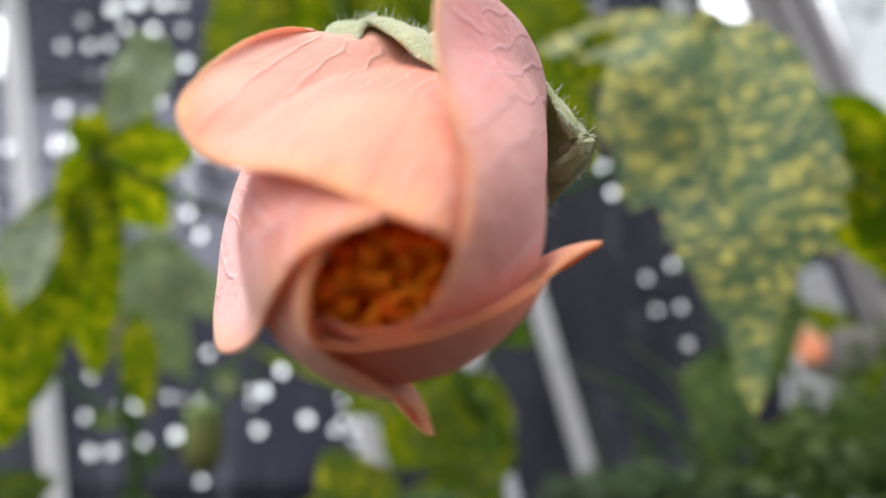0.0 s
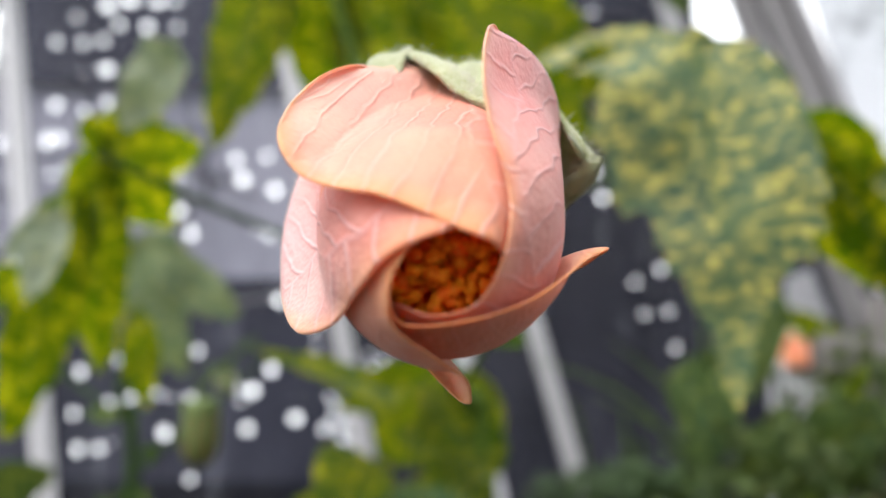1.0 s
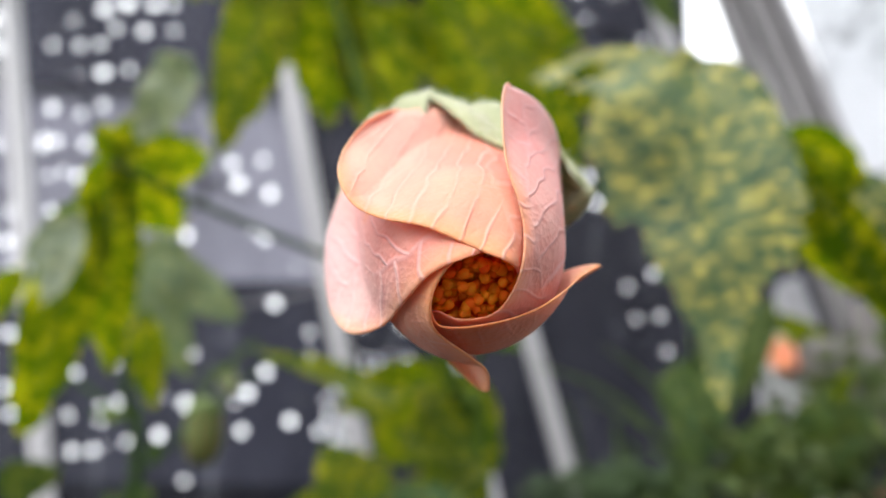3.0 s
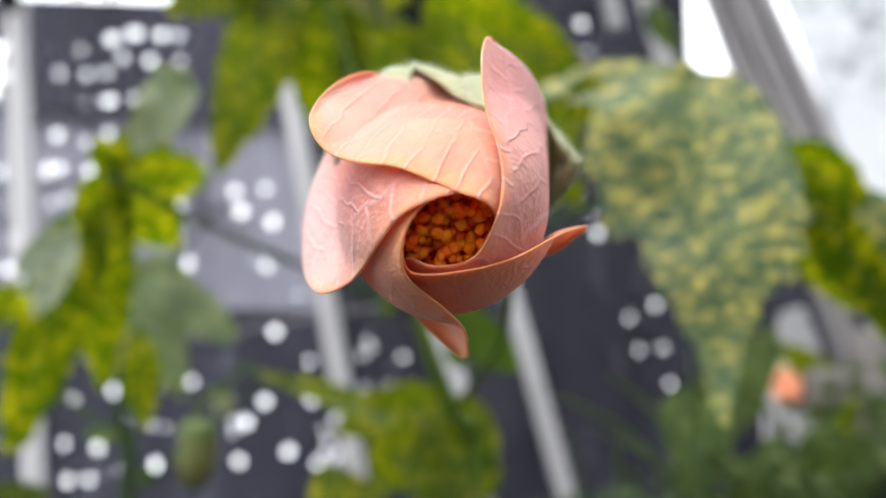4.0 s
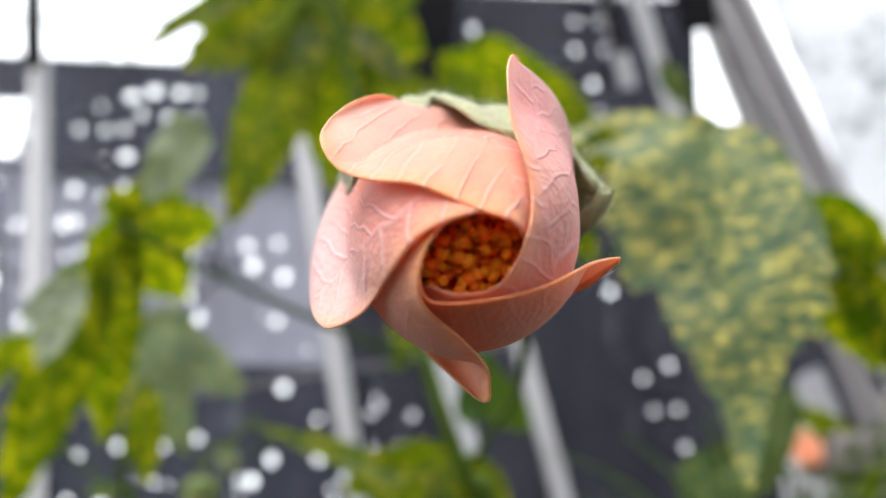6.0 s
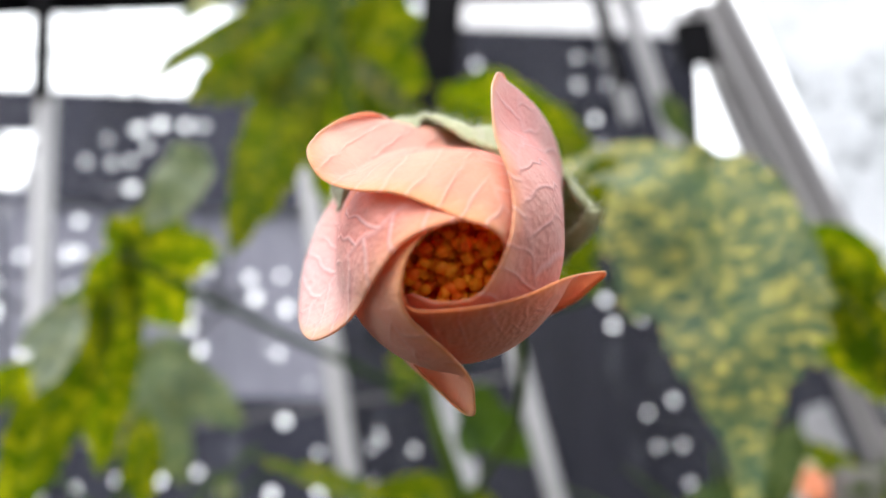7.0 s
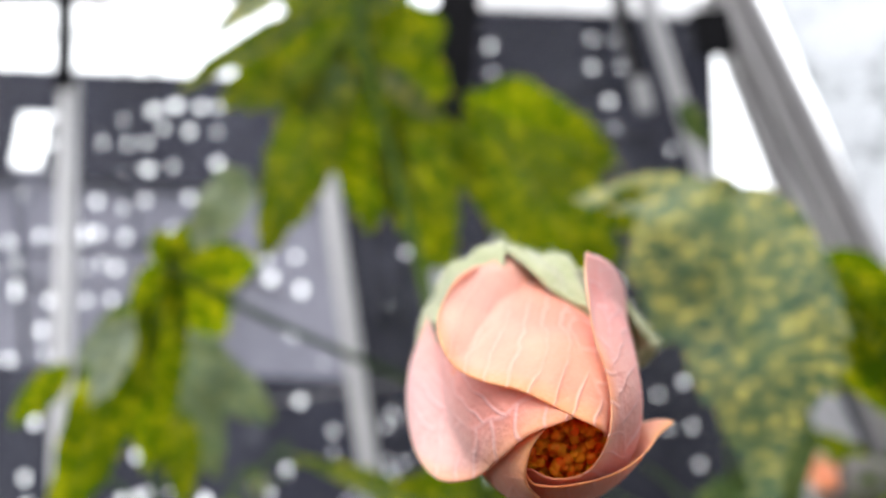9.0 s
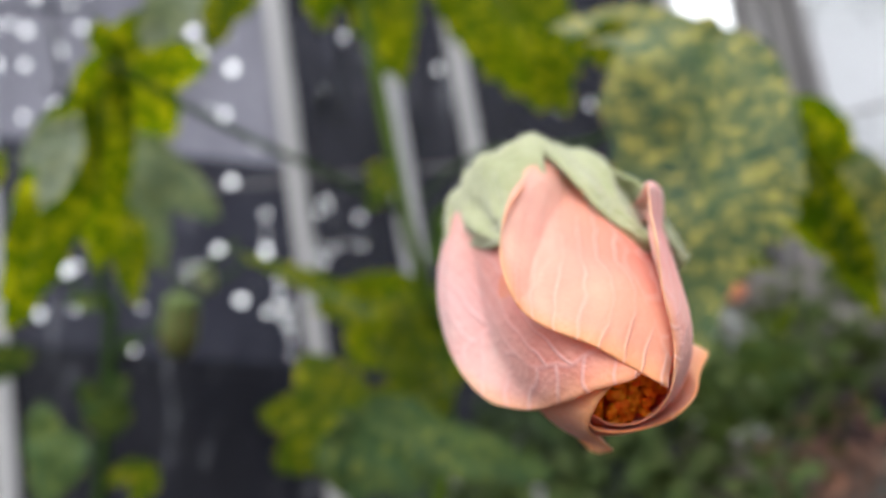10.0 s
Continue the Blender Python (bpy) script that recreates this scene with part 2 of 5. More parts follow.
ripe = ramp(nt, nt.nodes.new("ShaderNodeObjectInfo").outputs["Random"], [(0.0, (1.0, 0.5, 0.5)), (0.35, (1.0, 0.85, 1.0)), (1.0, (1.0, 1.12, 1.3))])
tone = nt.nodes["Principled BSDF"].inputs["Base Color"].links[0].from_socket
nt.links.new(mixed(nt, 1.0, tone, ripe, "MULTIPLY"), nt.nodes["Principled BSDF"].inputs["Base Color"])
thin_leafy(nt, nt.nodes["Principled BSDF"], nt.nodes["Principled BSDF"].inputs["Base Color"].links[0].from_socket, nt.nodes["Principled BSDF"].inputs["Base Color"].links[0].from_socket, 0.5)
calyx_mat = simple("downy_pale_green_calyx", (0.33, 0.38, 0.16), (0.58, 0.61, 0.36), 160, 0.85, bump=0.8, distance=0.0012)
nt = calyx_mat.node_tree
nt.nodes["Principled BSDF"].inputs["Sheen Weight"].default_value = 0.6
tone = nt.nodes["Principled BSDF"].inputs["Base Color"].links[0].from_socket
thin_leafy(nt, nt.nodes["Principled BSDF"], tone, tone, 0.25)
down_mat = simple("white_down", (0.7, 0.7, 0.62), (0.8, 0.8, 0.72), 300, 0.8)
stem_mat = simple("green_stem", (0.045, 0.085, 0.006), (0.085, 0.14, 0.012), 120, 0.65, spec=0.2)
dark_stem_mat = simple("dark_green_stem", (0.016, 0.038, 0.005), (0.032, 0.07, 0.01), 120, 0.65, spec=0.2)
vein_mat = simple("leaf_vein", (0.05, 0.1, 0.02), (0.1, 0.16, 0.05), 150, 0.6)
bud_mat = simple("striped_bud", (0.09, 0.11, 0.02), (0.2, 0.035, 0.015), 60, 0.6, stretch=(1, 1, 0.3))
bud_green_mat = simple("pale_bud_green", (0.065, 0.105, 0.022), (0.12, 0.165, 0.045), 90, 0.65, stretch=(1, 1, 0.3))
alu_mat = simple("weathered_aluminium", (0.42, 0.42, 0.44), (0.62, 0.62, 0.64), 14, 0.45, 0.2, stretch=(1, 1, 0.15))
# The same aluminium, lightened in colour where bars catch sun and sky.
sunlit_alu_mat = simple("sunlit_aluminium", (0.68, 0.68, 0.7), (0.86, 0.86, 0.88), 14, 0.4, 0.1, stretch=(1, 1, 0.15))
grey_alu_mat = simple("dull_grey_aluminium", (0.27, 0.26, 0.265), (0.42, 0.41, 0.415), 20, 0.4, 0.5, stretch=(1, 1, 0.15))
black_mat = simple("black_steel_and_shade", (0.004, 0.004, 0.005), (0.012, 0.012, 0.014), 12, 0.8, spec=0.05)
tarp_mat = simple("dark_shade_sheet", (0.017, 0.018, 0.027), (0.062, 0.065, 0.092), 4, 0.9, spec=0.08, stretch=(1, 1, 0.35))
skirt_mat = simple("plain_dark_skirt", (0.004, 0.0042, 0.007), (0.018, 0.019, 0.028), 4, 0.9, spec=0.08)
dark_tarp_mat = simple("darker_shade_sheet", (0.007, 0.0073, 0.012), (0.034, 0.035, 0.05), 4, 0.9, spec=0.08, stretch=(1, 1, 0.35))
grey_sheet_mat = simple("grey_shade_sheet", (0.127, 0.129, 0.178), (0.43, 0.435, 0.53), 2.6, 0.7, stretch=(1, 1, 0.4))
board_mat = simple("white_board", (0.46, 0.465, 0.49), (0.64, 0.645, 0.67), 9, 0.6)
soil_mat = simple("garden_soil", (0.018, 0.014, 0.01), (0.05, 0.04, 0.03), 14, 0.95, bump=0.8, distance=0.01)
brick_mat = simple("grey_stone_block", (0.09, 0.085, 0.083), (0.21, 0.196, 0.19), 18, 0.85, bump=0.5, distance=0.003)
pink_mat = simple("pink_petal", (0.75, 0.08, 0.14), (0.85, 0.18, 0.25), 60, 0.6)
litter_mat = simple("dry_reddish_litter", (0.12, 0.04, 0.03), (0.3, 0.16, 0.1), 40, 0.8)
grass_mat = simple("grass_blade", (0.1, 0.17, 0.04), (0.2, 0.28, 0.1), 40, 0.55)
herb_mat = simple("bright_herb", (0.02, 0.046, 0.01), (0.046, 0.09, 0.02), 60, 0.6)


def pane_material():
    m, nt, b = material("dusty_glass", 0.05)
    vec = coords(nt, (1, 1, 0.22))
    spots = ramp(nt, noise_tex(nt, vec, 38, 5, 0.7), [(0.6, (0.0, 0.0, 0.0)), (0.76, (0.22, 0.22, 0.22))])
    haze = ramp(nt, noise_tex(nt, vec, 4, 3), [(0.3, (0.0, 0.0, 0.0)), (0.75, (0.025, 0.025, 0.025))])
    dirt = nt.nodes.new("ShaderNodeBsdfDiffuse")
    dirt.inputs[0].default_value = (0.55, 0.58, 0.66, 1)
    clear, shine = nt.nodes.new("ShaderNodeBsdfTransparent"), nt.nodes.new("ShaderNodeBsdfGlossy")
    shine.inputs["Roughness"].default_value = 0.08
    fres = node(nt, "ShaderNodeFresnel", IOR=1.16)
    m1, m2 = nt.nodes.new("ShaderNodeMixShader"), nt.nodes.new("ShaderNodeMixShader")
    nt.links.new(fres.outputs[0], m1.inputs[0])
    nt.links.new(clear.outputs[0], m1.inputs[1])
    nt.links.new(shine.outputs[0], m1.inputs[2])
    nt.links.new(mixed(nt, 1.0, spots, haze, "ADD"), m2.inputs[0])
    nt.links.new(m1.outputs[0], m2.inputs[1])
    nt.links.new(dirt.outputs[0], m2.inputs[2])
    nt.links.new(m2.outputs[0], nt.nodes["Material Output"].inputs["Surface"])
    return m


def frosted_material():
    m, nt, b = material("mouldy_frosted_panel", 0.4)
    vec = coords(nt)
    mould = mixed(nt, 0.6, noise_tex(nt, vec, 16, 6, 0.7), noise_tex(nt, vec, 60, 5, 0.7))
    where = ramp(nt, noise_tex(nt, vec, 5, 3), [(0.42, (0, 0, 0)), (0.62, (1, 1, 1))])
    spots = ramp(nt, mould, [(0.44, (0.97, 0.98, 1.0)), (0.5, (0.72, 0.74, 0.75)), (0.58, (0.15, 0.16, 0.16))])
    col = mixed(nt, where, (0.95, 0.96, 0.98), spots)
    thin_leafy(nt, b, col, col, 0.85)
    return m


pane_mat, frosted_mat = pane_material(), frosted_material()


# ---------------------------------------------------------------- mesh tools
def mesh_of(bm, name, mats, smooth=True):
    me = bpy.data.meshes.new(name)
    bm.to_mesh(me)
    bm.free()
    for m in mats if isinstance(mats, (list, tuple)) else [mats]:
        me.materials.append(m)
    if smooth:
        me.polygons.foreach_set("use_smooth", [True] * len(me.polygons))
    return me


def part(name, bm, mat, parent=None, label="", smooth=True, matrix=None):
    ob = new(name, mesh_of(bm, name, mat, smooth))
    if parent:
        ob.parent = parent
    if matrix is not None:
        ob.matrix_basis = matrix
    return tagged(ob, label)


def thing(name, at, label, category, group="", kind=""):
    ob = new(name)
    ob.empty_display_size = 0.02
    ob.matrix_basis = Matrix.Translation(at)
    return tagged(ob, label, category, group, kind)


def thicken(bm, depth):
    """Give a sheet its thickness: a second skin behind it, joined along the rim."""
    bm.normal_update()
    faces, rim = bm.faces[:], [e for e in bm.edges if e.is_boundary]
    back = {v: bm.verts.new(v.co - v.normal * depth) for v in bm.verts[:]}
    layers = bm.loops.layers.uv.values()
    for f in faces:
        g = bm.faces.new([back[v] for v in reversed(f.verts)])
        for uvl in layers:
            for a, b in zip(g.loops, reversed(f.loops[:])):
                a[uvl].uv = b[uvl].uv
    for e in rim:
        a, b = e.verts
        loop = e.link_loops[0]
        if loop.vert is not a:
            a, b = b, a
        g = bm.faces.new((b, a, back[a], back[b]))
        for uvl in layers:
            for lp in g.loops:
                lp[uvl].uv = loop[uvl].uv


def box_bm(lo, hi, bevel=0.0):
    bm = bmesh.new()
    size, mid = Vector(hi) - Vector(lo), (Vector(hi) + Vector(lo)) / 2
    bmesh.ops.create_cube(bm, size=1.0, matrix=Matrix.Translation(mid) @ Matrix.Diagonal((*size, 1)))
    if bevel:
        bmesh.ops.bevel(bm, geom=bm.edges[:], offset=bevel, segments=2, affect="EDGES", profile=0.6)
    return bm


def tube_bm(points, radii, sides=10, bm=None):
    """A tapered round bar along a smooth line through the points."""
    bm = bm or bmesh.new()
    pts = [Vector(p) for p in points]
    if not isinstance(radii, (list, tuple)):
        radii = [radii] * len(pts)
    line, rad = [], []
    for i in range(len(pts) - 1):
        p0, p1, p2, p3 = pts[max(i - 1, 0)], pts[i], pts[i + 1], pts[min(i + 2, len(pts) - 1)]
        steps = 6 if len(pts) > 2 else 1
        for k in range(steps + (i == len(pts) - 2)):
            t = k / steps
            line.append(0.5 * ((2 * p1) + (p2 - p0) * t + (2 * p0 - 5 * p1 + 4 * p2 - p3) * t * t + (3 * p1 - p0 - 3 * p2 + p3) * t ** 3))
            rad.append(radii[i] + (radii[i + 1] - radii[i]) * t)
    rings, side = [], None
    for i, p in enumerate(line):
        way = (line[min(i + 1, len(line) - 1)] - line[max(i - 1, 0)]).normalized()
        if side is None:
            side = way.orthogonal().normalized()
        side = (side - way * side.dot(way)).normalized()
        other = way.cross(side)
        rings.append([bm.verts.new(p + (side * math.cos(a) + other * math.sin(a)) * rad[i]) for a in (2 * math.pi * k / sides for k in range(sides))])
    for r0, r1 in zip(rings, rings[1:]):
        for k in range(sides):
            bm.faces.new((r0[k], r0[(k + 1) % sides], r1[(k + 1) % sides], r1[k]))
    bm.faces.new(rings[0][::-1])
    bm.faces.new(rings[-1])
    return bm


def profile_bm(a, b, outline, face):
    """A long bar from a to b, whose cross-section is the outline (across, out) with 'face' the way it looks out."""
    bm = bmesh.new()
    a, b = Vector(a), Vector(b)
    way = (b - a).normalized()
    out = Vector(face)
    out = (out - way * out.dot(way)).normalized()
    across = way.cross(out)
    ends = [[bm.verts.new(p + across * u + out * v) for u, v in outline] for p in (a, b)]
    n = len(outline)
    for k in range(n):
        bm.faces.new((ends[0][k], ends[0][(k + 1) % n], ends[1][(k + 1) % n], ends[1][k]))
    bm.faces.new(ends[0][::-1])
    bm.faces.new(ends[1])
    bmesh.ops.recalc_face_normals(bm, faces=bm.faces[:])
    return bm


# ---------------------------------------------------------------- leaves
def leaf_radius(theta, lobes, teeth):
    """How far the blade reaches from its foot in the direction theta (0: along the middle lobe)."""
    best = 0.0
    for ang, length, half in lobes:
        d = (theta - radians(ang) + math.pi) % (2 * math.pi) - math.pi
        if abs(d) > 1.5:
            continue
        c, s = math.cos(d), abs(math.sin(d))
        lo, hi = 0.0, length
        for k in range(40):
            r = length * (1 - k / 40)
            u = r * c / length
            if u < 0:
                continue
            wide = half * 2.42 * u ** 0.55 * max(1 - u, 0) ** 0.75
            if r * s <= wide:
                best = max(best, r)
                break
    return best


def leaf(parent, base, tip, normal, lobes, mat=None, droop=0.12, fold=0.12, ripple=0.05, teeth=0.05, seed=0, label="", name="leaf"):
    """A lobed, toothed blade from its foot 'base', the middle lobe towards 'tip'; lobes: degrees, length, half width."""
    mat = mat or leaf_mat
    rnd = random.Random(seed)
    b, t, n = Vector(base), Vector(tip), Vector(normal)
    y = (t - b).normalized()
    n = (n - y * n.dot(y)).normalized()
    x = y.cross(n)
    frame_m = Matrix((x, y, n)).transposed().to_4x4()
    frame_m.translation = b
    size = max(l for _, l, _ in lobes)
    steps, rings = 200, 9
    rad = [leaf_radius(2 * math.pi * k / steps, lobes, teeth) for k in range(steps)]
    least = 0.05 * size
    rad = [max(r, least) for r in rad]
    rad = [(rad[k - 1] + 2 * rad[k] + rad[(k + 1) % steps]) / 4 for k in range(steps)]
    off = [rnd.uniform(-10, 10) for _ in range(3)]

    def lift(px, py):
        r = math.hypot(px, py)
        theta = math.atan2(px, py)
        near = 9.0
        for ang, length, half in lobes:
            d = (theta - radians(ang) + math.pi) % (2 * math.pi) - math.pi
            if abs(d) < 1.2:
                near = min(near, abs(r * math.sin(d)))
        near = min(near, 0.25 * size)
        z = -droop * r * r / size + fold * near - 0.3 * fold * size
        z += ripple * size * (noise.noise((px / size * 3 + off[0], py / size * 3 + off[1], off[2])))
        z += 0.25 * ripple * size * noise.noise((px / size * 11 + off[0], py / size * 11 + off[1], off[2]))
        return z

    bm = bmesh.new()
    mid = bm.verts.new((0, 0, lift(0, 0)))
    prev = None
    for j in range(1, rings + 1):
        s = (j / rings) ** 0.85
        ring = []
        for k in range(steps):
            th = 2 * math.pi * k / steps
            r = rad[k] * s
            if j == rings:
                r *= 1 - teeth * ((k * 0.5) % 1.5) + teeth * 0.5 * rnd.uniform(-1, 1)
            px, py = r * math.sin(th), r * math.cos(th)
            ring.append(bm.verts.new((px, py, lift(px, py))))
        for k in range(steps):
            if prev is None:
                bm.faces.new((mid, ring[(k + 1) % steps], ring[k]))
            else:
                bm.faces.new((prev[k], prev[(k + 1) % steps], ring[(k + 1) % steps], ring[k]))
        prev = ring
    bmesh.ops.recalc_face_normals(bm, faces=bm.faces[:])
    inv = parent.matrix_basis.inverted()
    ob = part(name, bm, mat, parent, label, matrix=inv @ frame_m)
    vb = bmesh.new()
    for ang, length, half in lobes:
        if length < 0.5 * size:
            continue
        a = radians(ang)
        pts, rr = [], []
        for k in range(7):
            r = length * 0.93 * k / 6
            px, py = r * math.sin(a), r * math.cos(a)
            pts.append((px, py, lift(px, py) - 0.0001))
            rr.append(0.0042 * size * (1 - 0.8 * k / 6) + 0.0001)
        tube_bm(pts, rr, 6, vb)
    part("vein", vb, vein_mat, ob)
    return ob


def stalk(name, parent, points, radii, mat=None, label="", sides=10):
    inv = parent.matrix_basis.inverted()
    return part(name, tube_bm([inv @ Vector(p) for p in points], radii, sides), mat or stem_mat, parent, label)


# ---------------------------------------------------------------- flower
BELL = [(-0.29, 0.012), (-0.286, 0.05), (-0.262, 0.066), (-0.215, 0.0715), (-0.15, 0.071), (-0.095, 0.0675), (-0.052, 0.0625), (-0.028, 0.0555), (-0.0125, 0.0455), (-0.0025, 0.0345), (0.005, 0.0275), (0.011, 0.0225)]
CALYX = [(-0.322, 0.006), (-0.318, 0.034), (-0.306, 0.058), (-0.284, 0.072), (-0.25, 0.0765), (-0.2, 0.0735), (-0.15, 0.0695), (-0.1, 0.07)]


def smooth01(t):
    t = min(max(t, 0.0), 1.0)
    return t * t * (3 - 2 * t)


def finely(profile, steps=240):
    """A profile of (depth, radius) stations as a smooth line of even steps."""
    pts = [Vector((r, z)) for z, r in profile]
    line = []
    for i in range(len(pts) - 1):
        p0, p1, p2, p3 = pts[max(i - 1, 0)], pts[i], pts[i + 1], pts[min(i + 2, len(pts) - 1)]
        for k in range(20):
            t = k / 20
            line.append(0.5 * ((2 * p1) + (p2 - p0) * t + (2 * p0 - 5 * p1 + 4 * p2 - p3) * t * t + (3 * p1 - p0 - 3 * p2 + p3) * t ** 3))
    line.append(pts[-1])
    d = np.concatenate([[0], np.cumsum([(b - a).length for a, b in zip(line, line[1:])])])
    even = np.linspace(0, d[-1], steps + 1)
    return np.stack([np.interp(even, d, [p.x for p in line]), np.interp(even, d, [p.y for p in line])], 1)


BELL_LINE, CALYX_LINE = finely(BELL), finely(CALYX)


def along(line, s):
    """The (radius, depth) at the share s of a profile line."""
    q = min(max(s, 0.0), 1.0) * (len(line) - 1)
    k = min(int(q), len(line) - 2)
    return line[k] + (line[k + 1] - line[k]) * (q - k)


def petal_bm(lead, stations, size, seed, swell=0.0, press=0.0):
    """One petal of a twisted bell. Its free margin passes the stations (degrees, radius, depth), from the calyx
    round the flared corner and into the mouth; its foot starts at the angle 'lead'; press: how much its back is flattened on top."""
    bm = bmesh.new()
    uvl = bm.loops.layers.uv.new("veins")
    na, nh = 190, 110
    pts, last = [], None
    for ang, r, z in stations:
        while last is not None and ang - last > 180:
            ang -= 360
        while last is not None and ang - last < -180:
            ang += 360
        last = ang
        pts.append(Vector((r * math.cos(radians(ang)), r * math.sin(radians(ang)), z)))
    line = []
    for i in range(len(pts) - 1):
        p0, p1, p2, p3 = pts[max(i - 1, 0)], pts[i], pts[i + 1], pts[min(i + 2, len(pts) - 1)]
        for k in range(12):
            t = k / 12
            line.append(0.5 * ((2 * p1) + (p2 - p0) * t + (2 * p0 - 5 * p1 + 4 * p2 - p3) * t * t + (3 * p1 - p0 - 3 * p2 + p3) * t ** 3))
    line.append(pts[-1])
    d = np.concatenate([[0], np.cumsum([(b - a).length for a, b in zip(line, line[1:])])])
    even = np.linspace(0, d[-1], na + 1)
    rim = np.stack([np.interp(even, d, [p[q] for p in line]) for q in range(3)], 1)
    for _ in range(9):
        rim[1:-1] = (rim[:-2] + 2 * rim[1:-1] + rim[2:]) / 4
    radius = np.hypot(rim[:, 0], rim[:, 1])
    phi = np.degrees(np.unwrap(np.arctan2(rim[:, 1], rim[:, 0])))
    phi += 360 * round((lead - phi[0]) / 360)
    # where on the bell each margin point belongs
    share = np.array([np.argmin((BELL_LINE[:, 0] - r) ** 2 + (BELL_LINE[:, 1] - z) ** 2 * (1.0 if z > -0.03 else 3.0)) for r, z in zip(radius, rim[:, 2])]) / (len(BELL_LINE) - 1)
    for _ in range(110):
        share[1:-1] = (share[:-2] + 2 * share[1:-1] + share[2:]) / 4
    grid = []
    for i in range(na + 1):
        a = i / na
        foot = lead - 100 * a
        home = along(BELL_LINE, share[i])
        off_r, off_z = radius[i] - home[0], rim[i, 2] - home[1]
        layer = 0.012 * (1 - a) - 0.0085
        deep = smooth01((a - 0.42) / 0.2)
        row = []
        for j in range(nh + 1):
            h = j / nh
            r, z = along(BELL_LINE, share[i] * h)
            r2, z2 = along(BELL_LINE, share[i] * h + 0.01)
            r1, z1 = along(BELL_LINE, share[i] * h - 0.01)
            flat = math.hypot(r2 - r1, z2 - z1) or 1.0
            away = smooth01(h) ** 1.5 * (1 - deep) + h ** 9 * deep
            near = smooth01(h * 4) * (1 - h ** (6 + 8 * deep))
            n = noise.noise((a * 4 + seed * 3.1, h * 4, seed * 1.7)) + 0.5 * noise.noise((a * 11 + seed, h * 8, seed * 0.7))
            lift = layer * near + swell * smooth01(h * 1.8) * (1 - h ** 4) * smooth01(1 - abs(a - 0.58) / 0.4) + 0.0024 * n * h * (1 - 0.6 * h)
            r += off_r * away + lift * (z2 - z1) / flat
            z += off_z * away - lift * (r2 - r1) / flat + 0.001 * noise.noise((a * 5, h * 5 + seed, 4.2)) * h
            turn = foot + (phi[i] - foot) * (0.35 * h + 0.65 * smooth01(h))
            ang = radians(turn)
            r *= 1 - press * math.exp(-(((turn - 96 + 180) % 360 - 180) / 30) ** 2) * smooth01((-z - 0.03) / 0.06) * smooth01((z + 0.26) / 0.07) * (1 - h ** 6)
            row.append(bm.verts.new((r * math.cos(ang) * size, r * math.sin(ang) * size, z * size)))
        grid.append(row)
    for i in range(na):
        for j in range(nh):
            f = bm.faces.new((grid[i][j], grid[i][j + 1], grid[i + 1][j + 1], grid[i + 1][j]))
            for lp, (p, q) in zip(f.loops, ((i, j), (i, j + 1), (i + 1, j + 1), (i + 1, j))):
                lp[uvl].uv = (p / na, q / nh)
    bmesh.ops.recalc_face_normals(bm, faces=bm.faces[:])
    bm.normal_update()
    heart = Vector((0, 0, -0.11 * size))
    if sum(f.normal.dot(f.calc_center_median() - heart) for f in bm.faces) < 0:
        bmesh.ops.reverse_faces(bm, faces=bm.faces[:])
    thicken(bm, 0.001 * size)
    return bm


def sepal_bm(theta, size, length, out, seed, skew=0.0):
    """A broad pointed sepal that bulges round the foot of the bell; its keel and rims stand out."""
    bm = bmesh.new()
    nu, nv = 28, 30
    grid = []
    for j in range(nv + 1):
        h = j / nv
        half = 49 * (1 - 0.1 * smooth01(h * 2)) * max(1 - h ** 3.6, 0) ** 0.75 + 0.4
        row = []
        for i in range(nu + 1):
            u = 2 * i / nu - 1
            r, z = along(CALYX_LINE, h * length)
            r += 0.003 * abs(u) ** 5 * (1 - h) + 0.004 * (1 - abs(u)) ** 3 * smooth01(h * 3) + out * h ** 3
            r += 0.011 * noise.noise((u * 1.8 + seed * 5, h * 3, seed)) * smooth01(h * 3) + 0.005 * noise.noise((u * 4 + seed * 5, h * 6, seed)) + 0.002 * noise.noise((u * 10 + seed, h * 14, seed))
            a = radians(theta + half * u + skew * h * h)
            row.append(bm.verts.new((r * math.cos(a) * size, r * math.sin(a) * size, z * size)))
        grid.append(row)
    for j in range(nv):
        for i in range(nu):
            bm.faces.new((grid[j][i], grid[j][i + 1], grid[j + 1][i + 1], grid[j + 1][i]))
    bmesh.ops.recalc_face_normals(bm, faces=bm.faces[:])
    thicken(bm, 0.0035 * size)
    return bm


